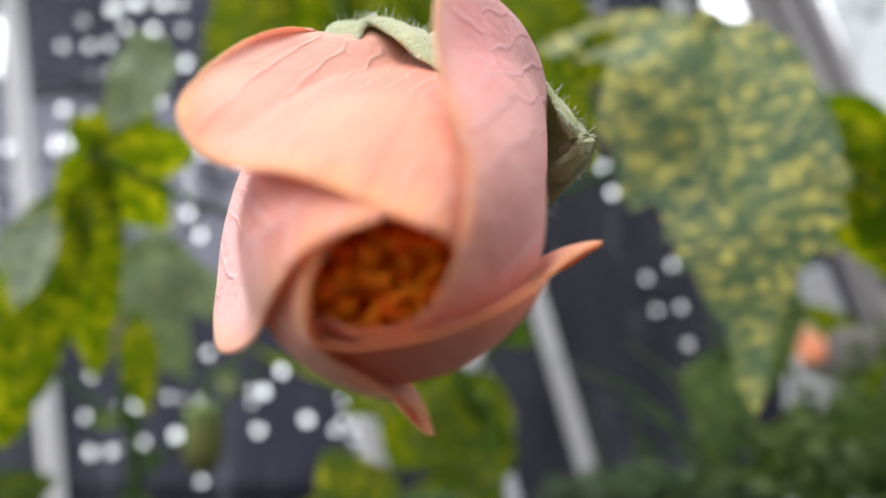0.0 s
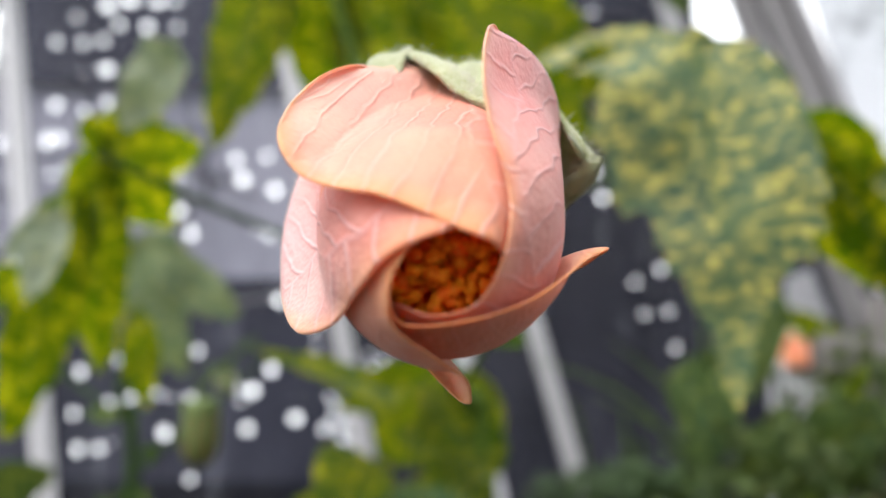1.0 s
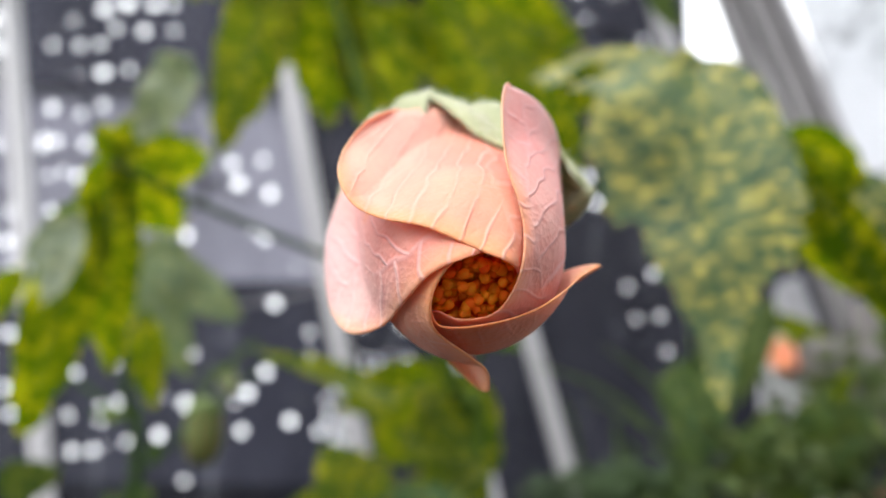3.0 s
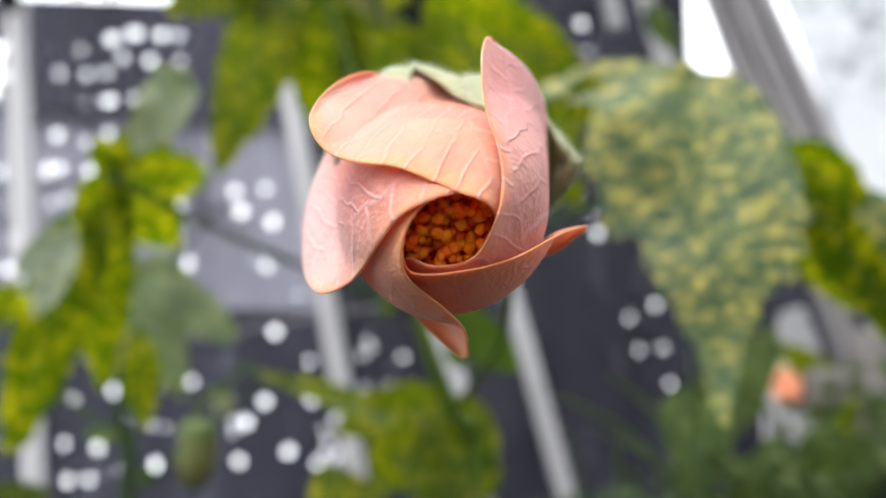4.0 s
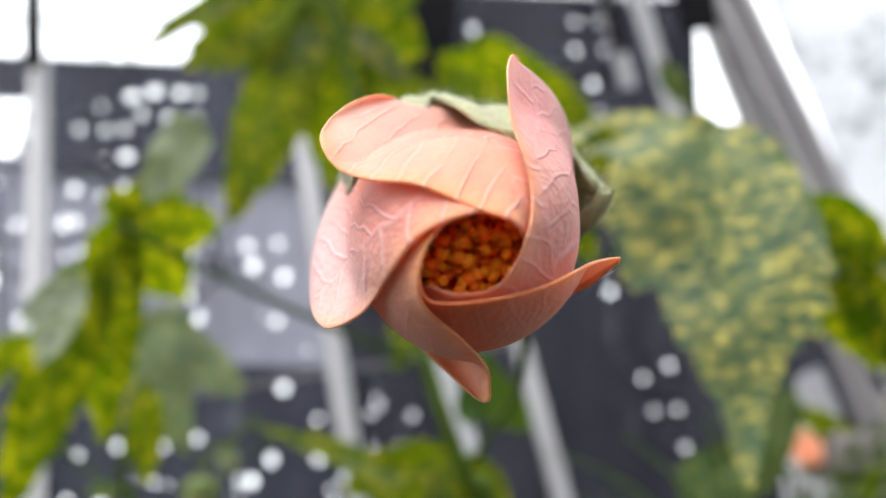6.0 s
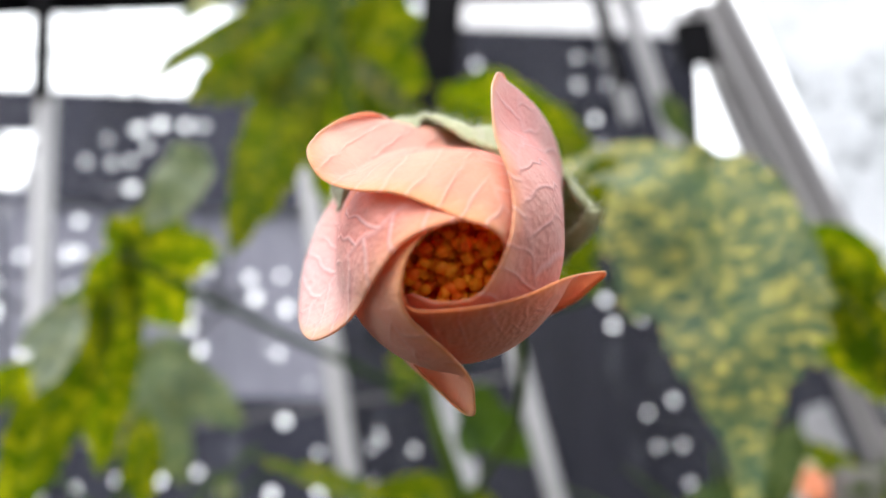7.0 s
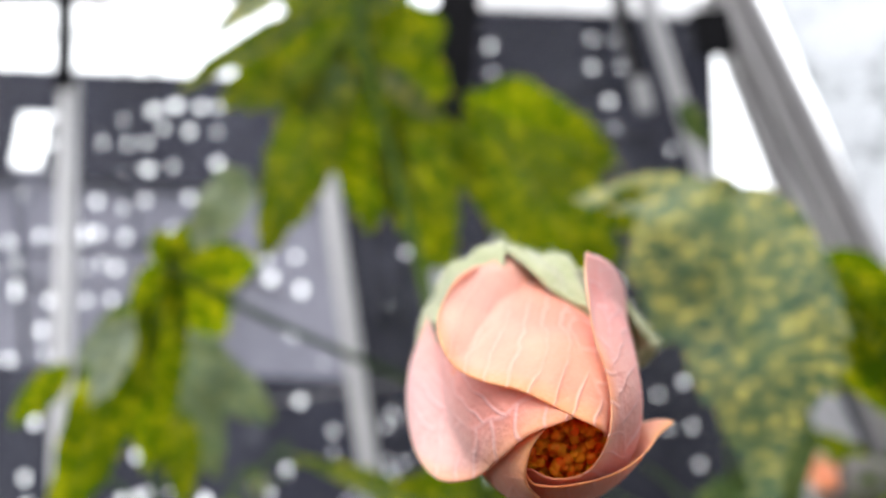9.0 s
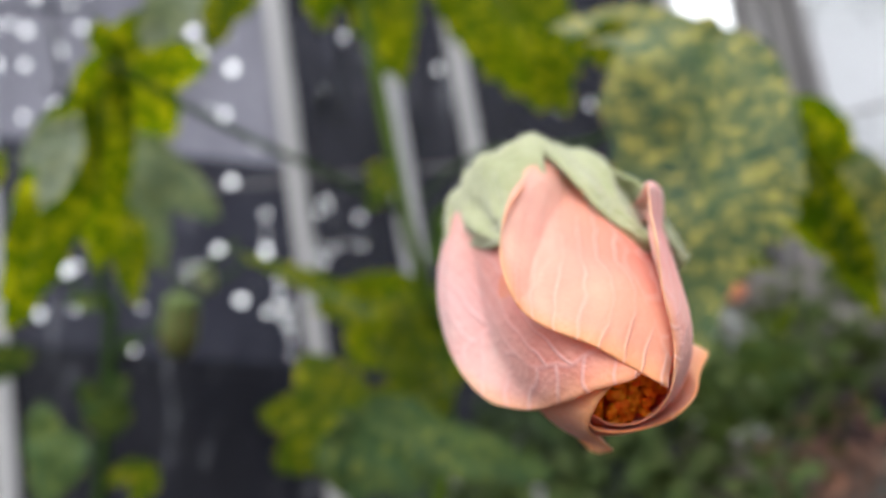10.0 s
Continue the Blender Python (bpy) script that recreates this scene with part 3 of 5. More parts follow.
def down_bm(me, count, length, seed):
    """Short fine hairs standing out of a sheet."""
    rnd = random.Random(seed + 50)
    bm = bmesh.new()
    outer = [p for p in me.polygons if p.normal.x * p.center.x + p.normal.y * p.center.y > -0.0002]
    for _ in range(count):
        p = rnd.choice(outer)
        way = p.normal + Vector((rnd.uniform(-0.7, 0.7), rnd.uniform(-0.7, 0.7), rnd.uniform(-0.7, 0.7)))
        way.normalize()
        k = length * rnd.uniform(0.4, 1.0)
        bend = Vector((rnd.uniform(-0.3, 0.3), rnd.uniform(-0.3, 0.3), rnd.uniform(-0.3, 0.3))) * k
        side = way.orthogonal().normalized() * 0.000026
        other = way.cross(side)
        a = [bm.verts.new(p.center + q) for q in (side, other - side * 0.5, -other - side * 0.5)]
        b = [bm.verts.new(p.center + way * k * 0.6 + bend * 0.3 + q * 0.7) for q in (side, other - side * 0.5, -other - side * 0.5)]
        c = bm.verts.new(p.center + way * k + bend)
        for q in range(3):
            bm.faces.new((a[q], a[(q + 1) % 3], b[(q + 1) % 3], b[q]))
            bm.faces.new((b[q], b[(q + 1) % 3], c))
    return bm


def throat_bm(size):
    bm = bmesh.new()
    rings = []
    for z, r in ((-0.2, 0.012), (-0.16, 0.04), (-0.1, 0.05), (-0.05, 0.045), (-0.03, 0.04)):
        rings.append([bm.verts.new((r * size * math.cos(2 * math.pi * k / 24), r * size * math.sin(2 * math.pi * k / 24), z * size)) for k in range(24)])
    for r0, r1 in zip(rings, rings[1:]):
        for k in range(24):
            bm.faces.new((r0[k], r0[(k + 1) % 24], r1[(k + 1) % 24], r1[k]))
    bm.faces.new(rings[0])
    bmesh.ops.recalc_face_normals(bm, faces=bm.faces[:])
    return bm


def anther_mesh(size):
    bm = bmesh.new()
    bmesh.ops.create_icosphere(bm, subdivisions=2, radius=0.0029 * size)
    for v in bm.verts:
        v.co *= 1 + 0.12 * noise.noise(v.co / size * 300)
        if abs(v.co.x) < 0.0006 * size:
            v.co *= 0.93
    return mesh_of(bm, "anther", anther_mat)


def flower(parent, mouth, axis, size, tips, sepals, up=(0, 0, 1), anthers=280, label=""):
    """A nodding twisted bell flower; axis: the way its mouth looks; tips: for each petal its first angle, the stations of its margin, its swell, its flattening and its material."""
    z = Vector(axis).normalized()
    y = (Vector(up) - z * Vector(up).dot(z)).normalized()
    x = y.cross(z)
    m = Matrix((x, y, z)).transposed().to_4x4()
    m.translation = Vector(mouth)
    inv = parent.matrix_basis.inverted()
    head = part("flower", throat_bm(size), throat_mat, parent, label, matrix=inv @ m)
    for k, (lead, stations, swell, press, hue) in enumerate(tips):
        part("petal", petal_bm(lead, stations, size, k + 1, swell, press), hue, head)
    for k, sep in enumerate(sepals):
        ob = part("sepal", sepal_bm(sep[0], size, sep[1], sep[2], k, sep[3]), calyx_mat, head, "downy pale green sepal")
        if anthers > 100:
            part("down", down_bm(ob.data, 560, 0.0017, k), down_mat, ob, "fine white hairs")
    column = part("stamen_column", tube_bm([(0, 0, -0.17 * size), (0, 0, -0.09 * size), (0, 0, -0.03 * size)], [0.012 * size, 0.016 * size, 0.03 * size]), throat_mat, head)
    am = anther_mesh(size)
    rnd = random.Random(4)
    for k in range(anthers):
        rr = 0.031 * math.sqrt((k + 0.5) / anthers)
        a = k * 2.39996 + rnd.uniform(-0.2, 0.2)
        ob = new("anther", am)
        ob.parent = head
        ob.matrix_basis = pose((rr * math.cos(a) - 0.004) * size, (rr * math.sin(a) + 0.004) * size, (-0.005 - 8 * rr * rr + rnd.uniform(-0.009, 0.005)) * size,
                               rnd.uniform(0, 90), rnd.uniform(0, 90), rnd.uniform(0, 180)) @ Matrix.Diagonal((rnd.uniform(0.8, 1.5), rnd.uniform(0.8, 1.2), rnd.uniform(0.8, 1.2), 1))
    return head


# ---------------------------------------------------------------- ground
ground_bm = bmesh.new()
bmesh.ops.create_grid(ground_bm, x_segments=90, y_segments=90, size=1.0)
for v in ground_bm.verts:
    r = max(abs(v.co.x), abs(v.co.y))
    v.co.x, v.co.y = v.co.x * (3 + 60 * r ** 6), v.co.y * (3 + 60 * r ** 6)
    v.co.z = 0.02 * noise.noise((v.co.x * 3, v.co.y * 3, 0)) + 0.01 * noise.noise((v.co.x * 11, v.co.y * 11, 2)) - 0.02
    v.co.z -= 0.55 * min(max((v.co.y - 1.0) / 0.35, 0.0), 1.0)
tagged(part("ground", ground_bm, soil_mat), "dark crumbly garden soil under the plants", "ground", kind="structure")

# Low walls added out of view; their dark tone cuts the fill light.
wall_mat = simple("dark_unseen_wall", (0.045, 0.036, 0.028), (0.11, 0.09, 0.07), 7, 0.9, bump=0.4, distance=0.003)
for name, lo, hi in (("wall_south", (-2.6, -2.35, -0.05), (2.6, -2.2, 0.9)), ("wall_west", (-2.75, -2.35, -0.05), (-2.6, 1.15, 0.9)), ("wall_east", (2.6, -2.35, -0.05), (2.75, 1.15, 0.9))):
    tagged(part(name, box_bm(lo, hi, 0.01), wall_mat, smooth=False), "plain weathered timber low wall round the planting", "wall", kind="structure")

# ---------------------------------------------------------------- greenhouse wall: bars, beam, panes
WALL_Y = 1.2
glasshouse = thing("window_1", (0, WALL_Y, 0), "greenhouse glass wall in aluminium glazing bars", "window", kind="structure")
BAR = [(-0.018, 0), (-0.018, -0.012), (-0.006, -0.014), (-0.005, -0.03), (0.005, -0.03), (0.006, -0.014), (0.018, -0.012), (0.018, 0)]


def bar(a, b, mat=None, scale=1.0, name="glazing_bar", label="", face=(0, 1, 0)):
    inv = glasshouse.matrix_basis.inverted()
    return part(name, profile_bm(inv @ Vector(a), inv @ Vector(b), [(u * scale, v * scale) for u, v in BAR], face), mat or alu_mat, glasshouse, label, smooth=False)


LEFT_BAR = ((-1.2059, 1.2, 1.5442), (-1.0105, 1.2, 0.2856))
BAR_A = ((-0.735, 1.2, 1.5625), (-0.5508, 1.2, 0.2856))
BAR_B = ((-0.3207, 1.2, 1.5913), (-0.03273, 1.2, 0.2856))
BAR_C = ((-0.005, 1.2, 1.615), (0.3072, 1.2, 0.2856))
BAR_D = ((0.287, 1.2, 1.6545), (0.505, 1.2, 0.8746))
bar((-0.7061, 1.2, 1.3708), BAR_A[1], sunlit_alu_mat, 0.85)
bar(*BAR_B, scale=0.85)
bar((0.054, 1.2, 1.1634), BAR_C[1], scale=0.78)
bar(*BAR_D, scale=0.75)
bar((0.2405, 1.2, 1.6521), (0.3036, 1.2, 1.366), scale=0.7)
bar(*LEFT_BAR, sunlit_alu_mat, 1.15)
bar((0.4189, 1.2, 1.5901), (0.6868, 1.2, 0.7708), grey_alu_mat, 1.1)
# pale strip added as the highlight of the grey bar beside it
bar((0.4447, 1.19, 1.507), (0.7285, 1.19, 0.8324), sunlit_alu_mat, 0.65)
CORNER = ((0.4485, 1.17, 1.5841), (0.7592, 1.17, 0.8007))
bar(*CORNER, grey_alu_mat, 1.7, "corner_post", "dull grey aluminium corner post")
inv_wall = glasshouse.matrix_basis.inverted()
part("eave_beam", profile_bm(inv_wall @ Vector((-1.3812, 1.2, 1.4956)), inv_wall @ Vector((0.5157, 1.2, 1.6533)), [(0, -0.05), (0.22, -0.05), (0.22, 0.03), (0, 0.03)], (0, 1, 0)),
     black_mat, glasshouse, "black painted steel eave beam", smooth=False)
part("gusset", profile_bm(inv_wall @ Vector((0.388, 1.11, 1.512)), inv_wall @ Vector((0.4, 1.11, 1.43)), [(-0.035, 0), (0.03, 0), (0.03, -0.006), (-0.035, -0.006)], (0, 1, 0)),
     black_mat, glasshouse, "black corner plate", smooth=False)


def sheet_bm(corners, thick, back=(0, 1, 0)):
    """A flat slab with the given corners, thick to the back."""
    bm = bmesh.new()
    f = [bm.verts.new(c) for c in corners]
    b = [bm.verts.new(Vector(c) + Vector(back) * thick) for c in corners]
    n = len(f)
    bm.faces.new(f)
    bm.faces.new(b[::-1])
    for k in range(n):
        bm.faces.new((f[k], b[k], b[(k + 1) % n], f[(k + 1) % n]))
    bmesh.ops.recalc_face_normals(bm, faces=bm.faces[:])
    return bm


# Bar tops as black lengths: their backlit shade is put into the colour.
for a, b, wide in (((-0.02898, 1.15, 1.5932), (-0.03607, 1.15, 1.3149), 0.036), ((-0.7155, 1.15, 1.5429), (-0.6843, 1.15, 1.3377), 0.011), ((0.2291, 1.15, 1.6158), (0.2776, 1.15, 1.4044), 0.009)):
    part("dark_bar_top", profile_bm(inv_wall @ Vector(a), inv_wall @ Vector(b), [(-wide, 0), (wide, 0), (wide, -0.02), (-wide, -0.02)], (0, 1, 0)), black_mat, glasshouse, "black painted mullion", smooth=False)
for (a0, a1), (b0, b1) in ((LEFT_BAR, BAR_A), (BAR_A, BAR_B), (BAR_B, BAR_C), (BAR_C, BAR_D), (BAR_D, CORNER)):
    ends = [inv_wall @ Vector(p) + Vector((0, 0.008, 0)) for p in (a0, b0, b1, a1)]
    pane = part("pane", sheet_bm(ends, 0.003), pane_mat, glasshouse, smooth=False)
    pane.visible_shadow = False
bar((-0.56, 1.204, 0.79), (0.12, 1.204, 0.925), grey_alu_mat, 0.09, "glazing_joint", "thin grey joint between panes")
side_panel = tagged(part("side_panel", sheet_bm([(0.4615, 1.13, 1.6811), (1.2096, 0.95, 1.6222), (1.1153, 0.95, 0.9073), (0.719, 1.13, 0.9192)], 0.006), frosted_mat, smooth=False),
                    "translucent white panel spotted with grey mould", "panel", kind="structure")
panel_rail = tagged(part("panel_rail", tube_bm([(0.6587, 1.11, 1.0444), (0.7854, 1., 1.0948)], 0.003, 6), grey_alu_mat), "thin grey joint rail across the panel", "rail", kind="structure")
post = tagged(part("outer_post", profile_bm((-0.04823, 1.4, 1.1414), (0.1732, 1.4, 0.2653), [(-0.022, 0), (0.022, 0), (0.022, 0.03), (-0.022, 0.03)], (0, 1, 0)), board_mat, smooth=False),
              "pale grey post outside the glass", "post", kind="structure")
leaning = tagged(part("white_board", sheet_bm([(0.5634, 1.32, -0.58), (0.5854, 1.32, 0.749), (0.6236, 1.32, 0.8995), (0.6614, 1.32, 0.9142), (0.6886, 1.32, 0.8402), (0.7264, 1.32, 0.7233), (0.7784, 1.32, -0.58)], 0.01), board_mat, smooth=False),
                "off-white board leaning behind the plants", "board")

# ---------------------------------------------------------------- shade sheet outside, with round holes
SHED_Y = 2.4


def holed_sheet(name, x0, x1, z0, z1, holes, mat, label, y=SHED_Y, windows=(), lean=0.0):
    """A sheet in the plane y with real round holes (x, z, radius) and rectangular windows cut through it; lean: how far its first edge goes over to the right at the foot."""
    verts = [Vector((x0 + lean, z0)), Vector((x1, z0)), Vector((x1, z1)), Vector((x0, z1))]
    edges = [(0, 1), (1, 2), (2, 3), (3, 0)]
    rnd = random.Random(len(holes) + 7)
    cut = []
    for hx, hz, hr in holes:
        if not (x0 + lean * (z1 - hz) / (z1 - z0) + hr * 1.5 < hx < x1 - hr * 1.5 and z0 + hr * 1.5 < hz < z1 - hr * 1.5):
            continue
        n = len(verts)
        sx, sz = rnd.uniform(0.75, 1.0), rnd.uniform(0.85, 1.1)
        cut.append((hx, hz, hr * sx, hr * sz))
        for k in range(14):
            a = 2 * math.pi * k / 14
            verts.append(Vector((hx + hr * sx * math.cos(a), hz + hr * sz * math.sin(a))))
            edges.append((n + k, n + (k + 1) % 14))
    for wx0, wx1, wz0, wz1 in windows:
        n = len(verts)
        verts += [Vector((wx0, wz0)), Vector((wx1, wz0)), Vector((wx1, wz1)), Vector((wx0, wz1))]
        edges += [(n + k, n + (k + 1) % 4) for k in range(4)]
    vs, _, faces, _, _, _ = geometry.delaunay_2d_cdt(verts, edges, [], 2, 1e-5)
    bm = bmesh.new()
    bv = [bm.verts.new((v.x, 0, v.y)) for v in vs]
    for fc in faces:
        mid = sum((vs[k] for k in fc), Vector((0, 0))) / len(fc)
        inside = any(((mid.x - hx) / rx) ** 2 + ((mid.y - hz) / rz) ** 2 < 0.97 for hx, hz, rx, rz in cut)
        inside |= any(a < mid.x < b and c < mid.y < d for a, b, c, d in windows)
        if not inside:
            bm.faces.new([bv[k] for k in fc])
    bmesh.ops.recalc_face_normals(bm, faces=bm.faces[:])
    bmesh.ops.solidify(bm, geom=bm.faces[:], thickness=0.004)
    return part(name, bm, mat, shed, label, smooth=False, matrix=Matrix.Translation((0, y - SHED_Y, 0)))


# Glowing sheet added behind the screen so its holes and gaps show bright.
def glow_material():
    m, nt, b = material("glowing_overcast_backdrop", 1.0)
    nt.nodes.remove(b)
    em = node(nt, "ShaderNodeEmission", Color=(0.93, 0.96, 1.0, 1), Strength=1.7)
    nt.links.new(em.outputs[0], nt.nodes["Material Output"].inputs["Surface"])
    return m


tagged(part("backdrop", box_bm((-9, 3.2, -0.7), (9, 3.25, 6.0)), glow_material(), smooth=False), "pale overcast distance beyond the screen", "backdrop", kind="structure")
shed = thing("shade_screen", (0, SHED_Y, 0), "dark perforated shade screen standing outside the glass", "screen", kind="structure")
UPPER_HOLES = [(-1.055, 1.841), (-0.995, 1.859), (-0.909, 1.859), (-1.232, 1.712), (-1.144, 1.712), (-1.081, 1.720), (-1.056, 1.625), (-1.405, 1.603), (-1.402, 1.500),
               (-0.915, 1.543), (-1.405, 1.697), (-1.012, 1.862), (-1.077, 1.838), (-0.923, 1.856), (-0.855, 1.859), (-1.072, 1.623), (-0.982, 1.636), (-0.831, 1.655),
               (-0.941, 1.768), (-0.844, 1.770), (-1.421, 1.587), (-1.419, 1.801), (-1.405, 1.699),
               (-1.136, 1.607), (-1.187, 1.604), (-1.032, 1.775), (-1.171, 1.797)]
MIDDLE_HOLES = [(-1.234, 1.513), (-1.216, 1.402), (-1.231, 1.285), (-1.399, 1.389), (-0.778, 1.101), (-1.033, 1.068), (-0.887, 1.063), (-0.782, 1.362),
                (-1.118, 1.395), (-1.071, 1.524), (-0.921, 1.541), (-1.131, 1.289), (-1.057, 1.296), (-0.976, 1.315), (-1.214, 1.173), (-0.619, 1.276), (-0.515, 1.244),
                (-1.501, 1.357), (-1.408, 1.381), (-1.453, 1.217), (-0.964, 1.431), (-0.783, 1.488), (-1.133, 1.182), (-1.253, 1.411), (-1.496, 1.527), (-0.644, 1.341), (-0.544, 1.354), (-0.527, 1.099), (-1.126, 1.024),
               (-1.345, 1.51), (-1.139, 1.493), (-1.184, 1.303), (-1.033, 1.238), (-1.333, 1.406), (-0.827, 0.959), (-0.816, 1.233)]
LOWER_HOLES = [(-1.101, 0.533), (-1.081, 0.425), (-1.018, 0.428), (-0.997, 0.561), (-0.947, 0.571), (-0.916, 0.457), (-0.848, 0.595), (-0.820, 0.477), (-0.865, 0.711), (-0.729, 0.728),
               (-0.743, 0.573), (-0.735, 0.335), (-0.554, 0.609), (-0.567, 0.493), (-0.419, 0.525), (-0.331, 0.493),
                (-0.832, 0.310), (-0.357, 0.685), (-1.088, 0.66), (-0.838, 0.7), (-1.0, 0.523), (-0.125, 0.69),
               (-1.299, 0.78), (-1.302, 0.613), (-1.28, 0.536), (-1.18, 0.39), (-0.109, 0.625),
               (-0.968, 0.695), (-0.812, 0.799), (-0.5, 0.674), (-0.481, 0.889)]
SMALL_HOLES = [(-0.590, 0.578), (-0.591, 0.612), (-0.282, 0.626), (-0.173, 0.667), (-0.234, 0.616), (-0.299, 0.561), (-0.248, 0.364), (-0.252, 0.420), (-0.275, 0.467), (-0.278, 0.501), (-0.368, 0.799), (-0.362, 0.737), (-0.190, 0.866), (-0.194, 0.723), (-0.189, 0.691), (-0.149, 0.713), (-0.115, 0.734), (-0.061, 0.730), (-0.314, 0.590), (-0.308, 0.519), (-0.266, 0.523),
               (-0.033, 0.625), (-0.559, 0.612), (-0.804, 0.589), (-0.743, 0.569), (-0.718, 0.474), (-0.977, 0.443), (-0.921, 0.587), (-0.568, 1.115), (-0.520, 1.253), (-0.175, 1.371), (-0.229, 1.202), (-0.250, 0.462), (-0.205, 0.823), (-0.177, 0.847), (-0.076, 0.82), (-0.421, 1.009)]
RIGHT_HOLES = [(0.733, 0.868), (0.753, 0.756), (0.711, 1.001), (0.630, 0.958), (0.659, 0.859), (0.893, 0.885), (0.505, 1.307), (0.530, 1.225),
               (0.422, 2.164), (0.497, 2.168), (0.423, 2.056), (0.520, 2.061), (0.081, 2.019), (0.249, 1.942), (0.690, 1.767), (0.481, 1.932), (0.338, 1.771), (0.07, 2.118), (0.501, 1.829), (0.618, 1.25), (0.125, 1.305)]


def sized(holes, big, seed):
    rnd = random.Random(seed)
    return [(x, z, big * rnd.uniform(0.6, 1.1)) for x, z in holes]


rnd = random.Random(12)
MORE = [(-1.656 + 0.105 * i + rnd.uniform(-0.02, 0.02), 0.980 + 0.1 * j + rnd.uniform(-0.015, 0.015)) for i in range(9) for j in range(5) if rnd.random() < 0.4]
SPLIT_X = -0.61
Z_TOP, Z_BAND, Z_LOW = 1.973, 1.573, 0.957
holed_sheet("upper_sheet", -3.2, -0.42, Z_BAND, Z_TOP, sized(UPPER_HOLES, 0.0155, 1), tarp_mat, "dark upper strip with round holes",
            windows=[(-1.528, -1.427, 1.587, 1.806)])
holed_sheet("middle_sheet", -3.2, -0.26, Z_LOW - 0.03, Z_BAND + 0.05, sized(MIDDLE_HOLES + MORE, 0.0155, 2) + sized(SMALL_HOLES, 0.009, 5), grey_sheet_mat, "paler grey sheet with round holes", y=SHED_Y + 0.03)
part("skirt", box_bm((-3.2, -0.012, -0.65), (0.1, -0.006, 0.335), 0.002), skirt_mat, shed, "plain darker skirt below the holes", smooth=False)
holed_sheet("lower_sheet", -3.2, 0.1, -0.65, Z_LOW, sized(LOWER_HOLES, 0.0165, 3) + sized(SMALL_HOLES, 0.009, 5), tarp_mat, "dark lower sheet with round holes")
part("roof_sheet", sheet_bm([(-0.1, 0.02, 2.2), (0.86, 0.02, 2.2), (0.86, 0.3, 2.75), (-0.1, 0.3, 2.75)], 0.006), board_mat, shed, "pale roof sheet sloping back above the screen", smooth=False)
GAP_X, GAP_Z = 0.839, 1.301
holed_sheet("right_low_sheet", GAP_X, 3.2, -0.65, GAP_Z, sized(RIGHT_HOLES, 0.013, 4), dark_tarp_mat, "dark low sheet", y=SHED_Y - 0.03)
holed_sheet("right_sheet", SPLIT_X, GAP_X, -0.65, 2.262, sized(RIGHT_HOLES, 0.013, 4) + sized(SMALL_HOLES, 0.009, 5), dark_tarp_mat, "dark sheet with few holes", y=SHED_Y - 0.03, lean=0.64)
for a, b in (((-1.182, 1.559), (-1.054, 1.499)), ((-1.447, 1.252), (-1.284, 1.175)), ((-1.028, 1.110), (-0.842, 1.035)), ((-0.696, 1.377), (-0.753, 1.234)),
             ((-1.587, 2.548), (-1.044, 1.931)), ((-1.221, 2.093), (-1.159, 1.936)), ((-2.013, 2.056), (-0.977, 2.100)), ((-0.782, 1.332), (-0.765, 1.084)), ((-0.842, 1.049), (-0.640, 1.296)), ((-0.799, 1.314), (-0.550, 1.207))):
    part("brace", tube_bm([(a[0], -0.05, a[1]), (b[0], -0.05, b[1])], 0.006, 8), black_mat, shed)
for a, b in (((-1.088, 1.546), (-0.953, 0.981)), ((-0.786, 1.560), (-0.700, 1.207)), ((-1.549, 1.291), (-0.882, 1.364)), ((-1.463, 1.528), (-1.339, 0.962)),
             ((-0.302, 1.411), (-0.232, 0.878)), ((-0.258, 1.363), (-0.168, 1.132)), ((-0.209, 1.386), (-0.238, 1.141)), ((0.099, 1.964), (0.614, 2.009)), ((0.141, 1.843), (0.630, 1.805))):
    part("batten", tube_bm([(a[0], -0.045, a[1]), (b[0], -0.045, b[1])], 0.009, 8), tarp_mat, shed)
for a, b in (((-1.413, 2.271), (-1.046, 1.952)), ((-1.264, 2.256), (-1.024, 2.001))):
    part("brace", tube_bm([(a[0], -0.1, a[1]), (b[0], -0.1, b[1])], 0.008, 8), grey_alu_mat, shed, "thin grey rail")
# ---------------------------------------------------------------- plants
maple = thing("flowering_maple", (0.0478, 0.5897, 0), "variegated flowering maple with peach bell flower", "plant")
STEM = [(0.05, 0.59, -0.02), (0.039, 0.575, 0.669), (0.016, 0.555, 0.755), (-0.012, 0.535, 0.828), (-0.059, 0.535, 0.982), (-0.094, 0.53, 1.087), (-0.115, 0.52, 1.186)]
stalk("main_stem", maple, STEM, [0.009, 0.0072, 0.0062, 0.0052, 0.0046, 0.004, 0.0034])
stalk("petiole", maple, [(-0.012, 0.534, 0.828), (-0.0759, 0.4869, 0.8502), (-0.1273, 0.432, 0.8668), (-0.175, 0.386, 0.886), (-0.181, 0.392, 0.889)], [0.0027, 0.0024, 0.0021, 0.0018, 0.0016], dark_stem_mat)

leaf(maple,(0.1643, 0.3314, 0.8993), (0.2137, 0.3602, 0.8168), (-0.29, -0.836, -0.466),
     [(0, 0.1, 0.019), (-30, 0.0526, 0.015)], seed=5)
leaf(maple,(0.1709, 0.3237, 0.8797), (0.2411, 0.3341, 0.7851), (-0.223, -0.937, -0.269),
     [(0, 0.118, 0.013), (9, 0.0587, 0.012)], seed=54)
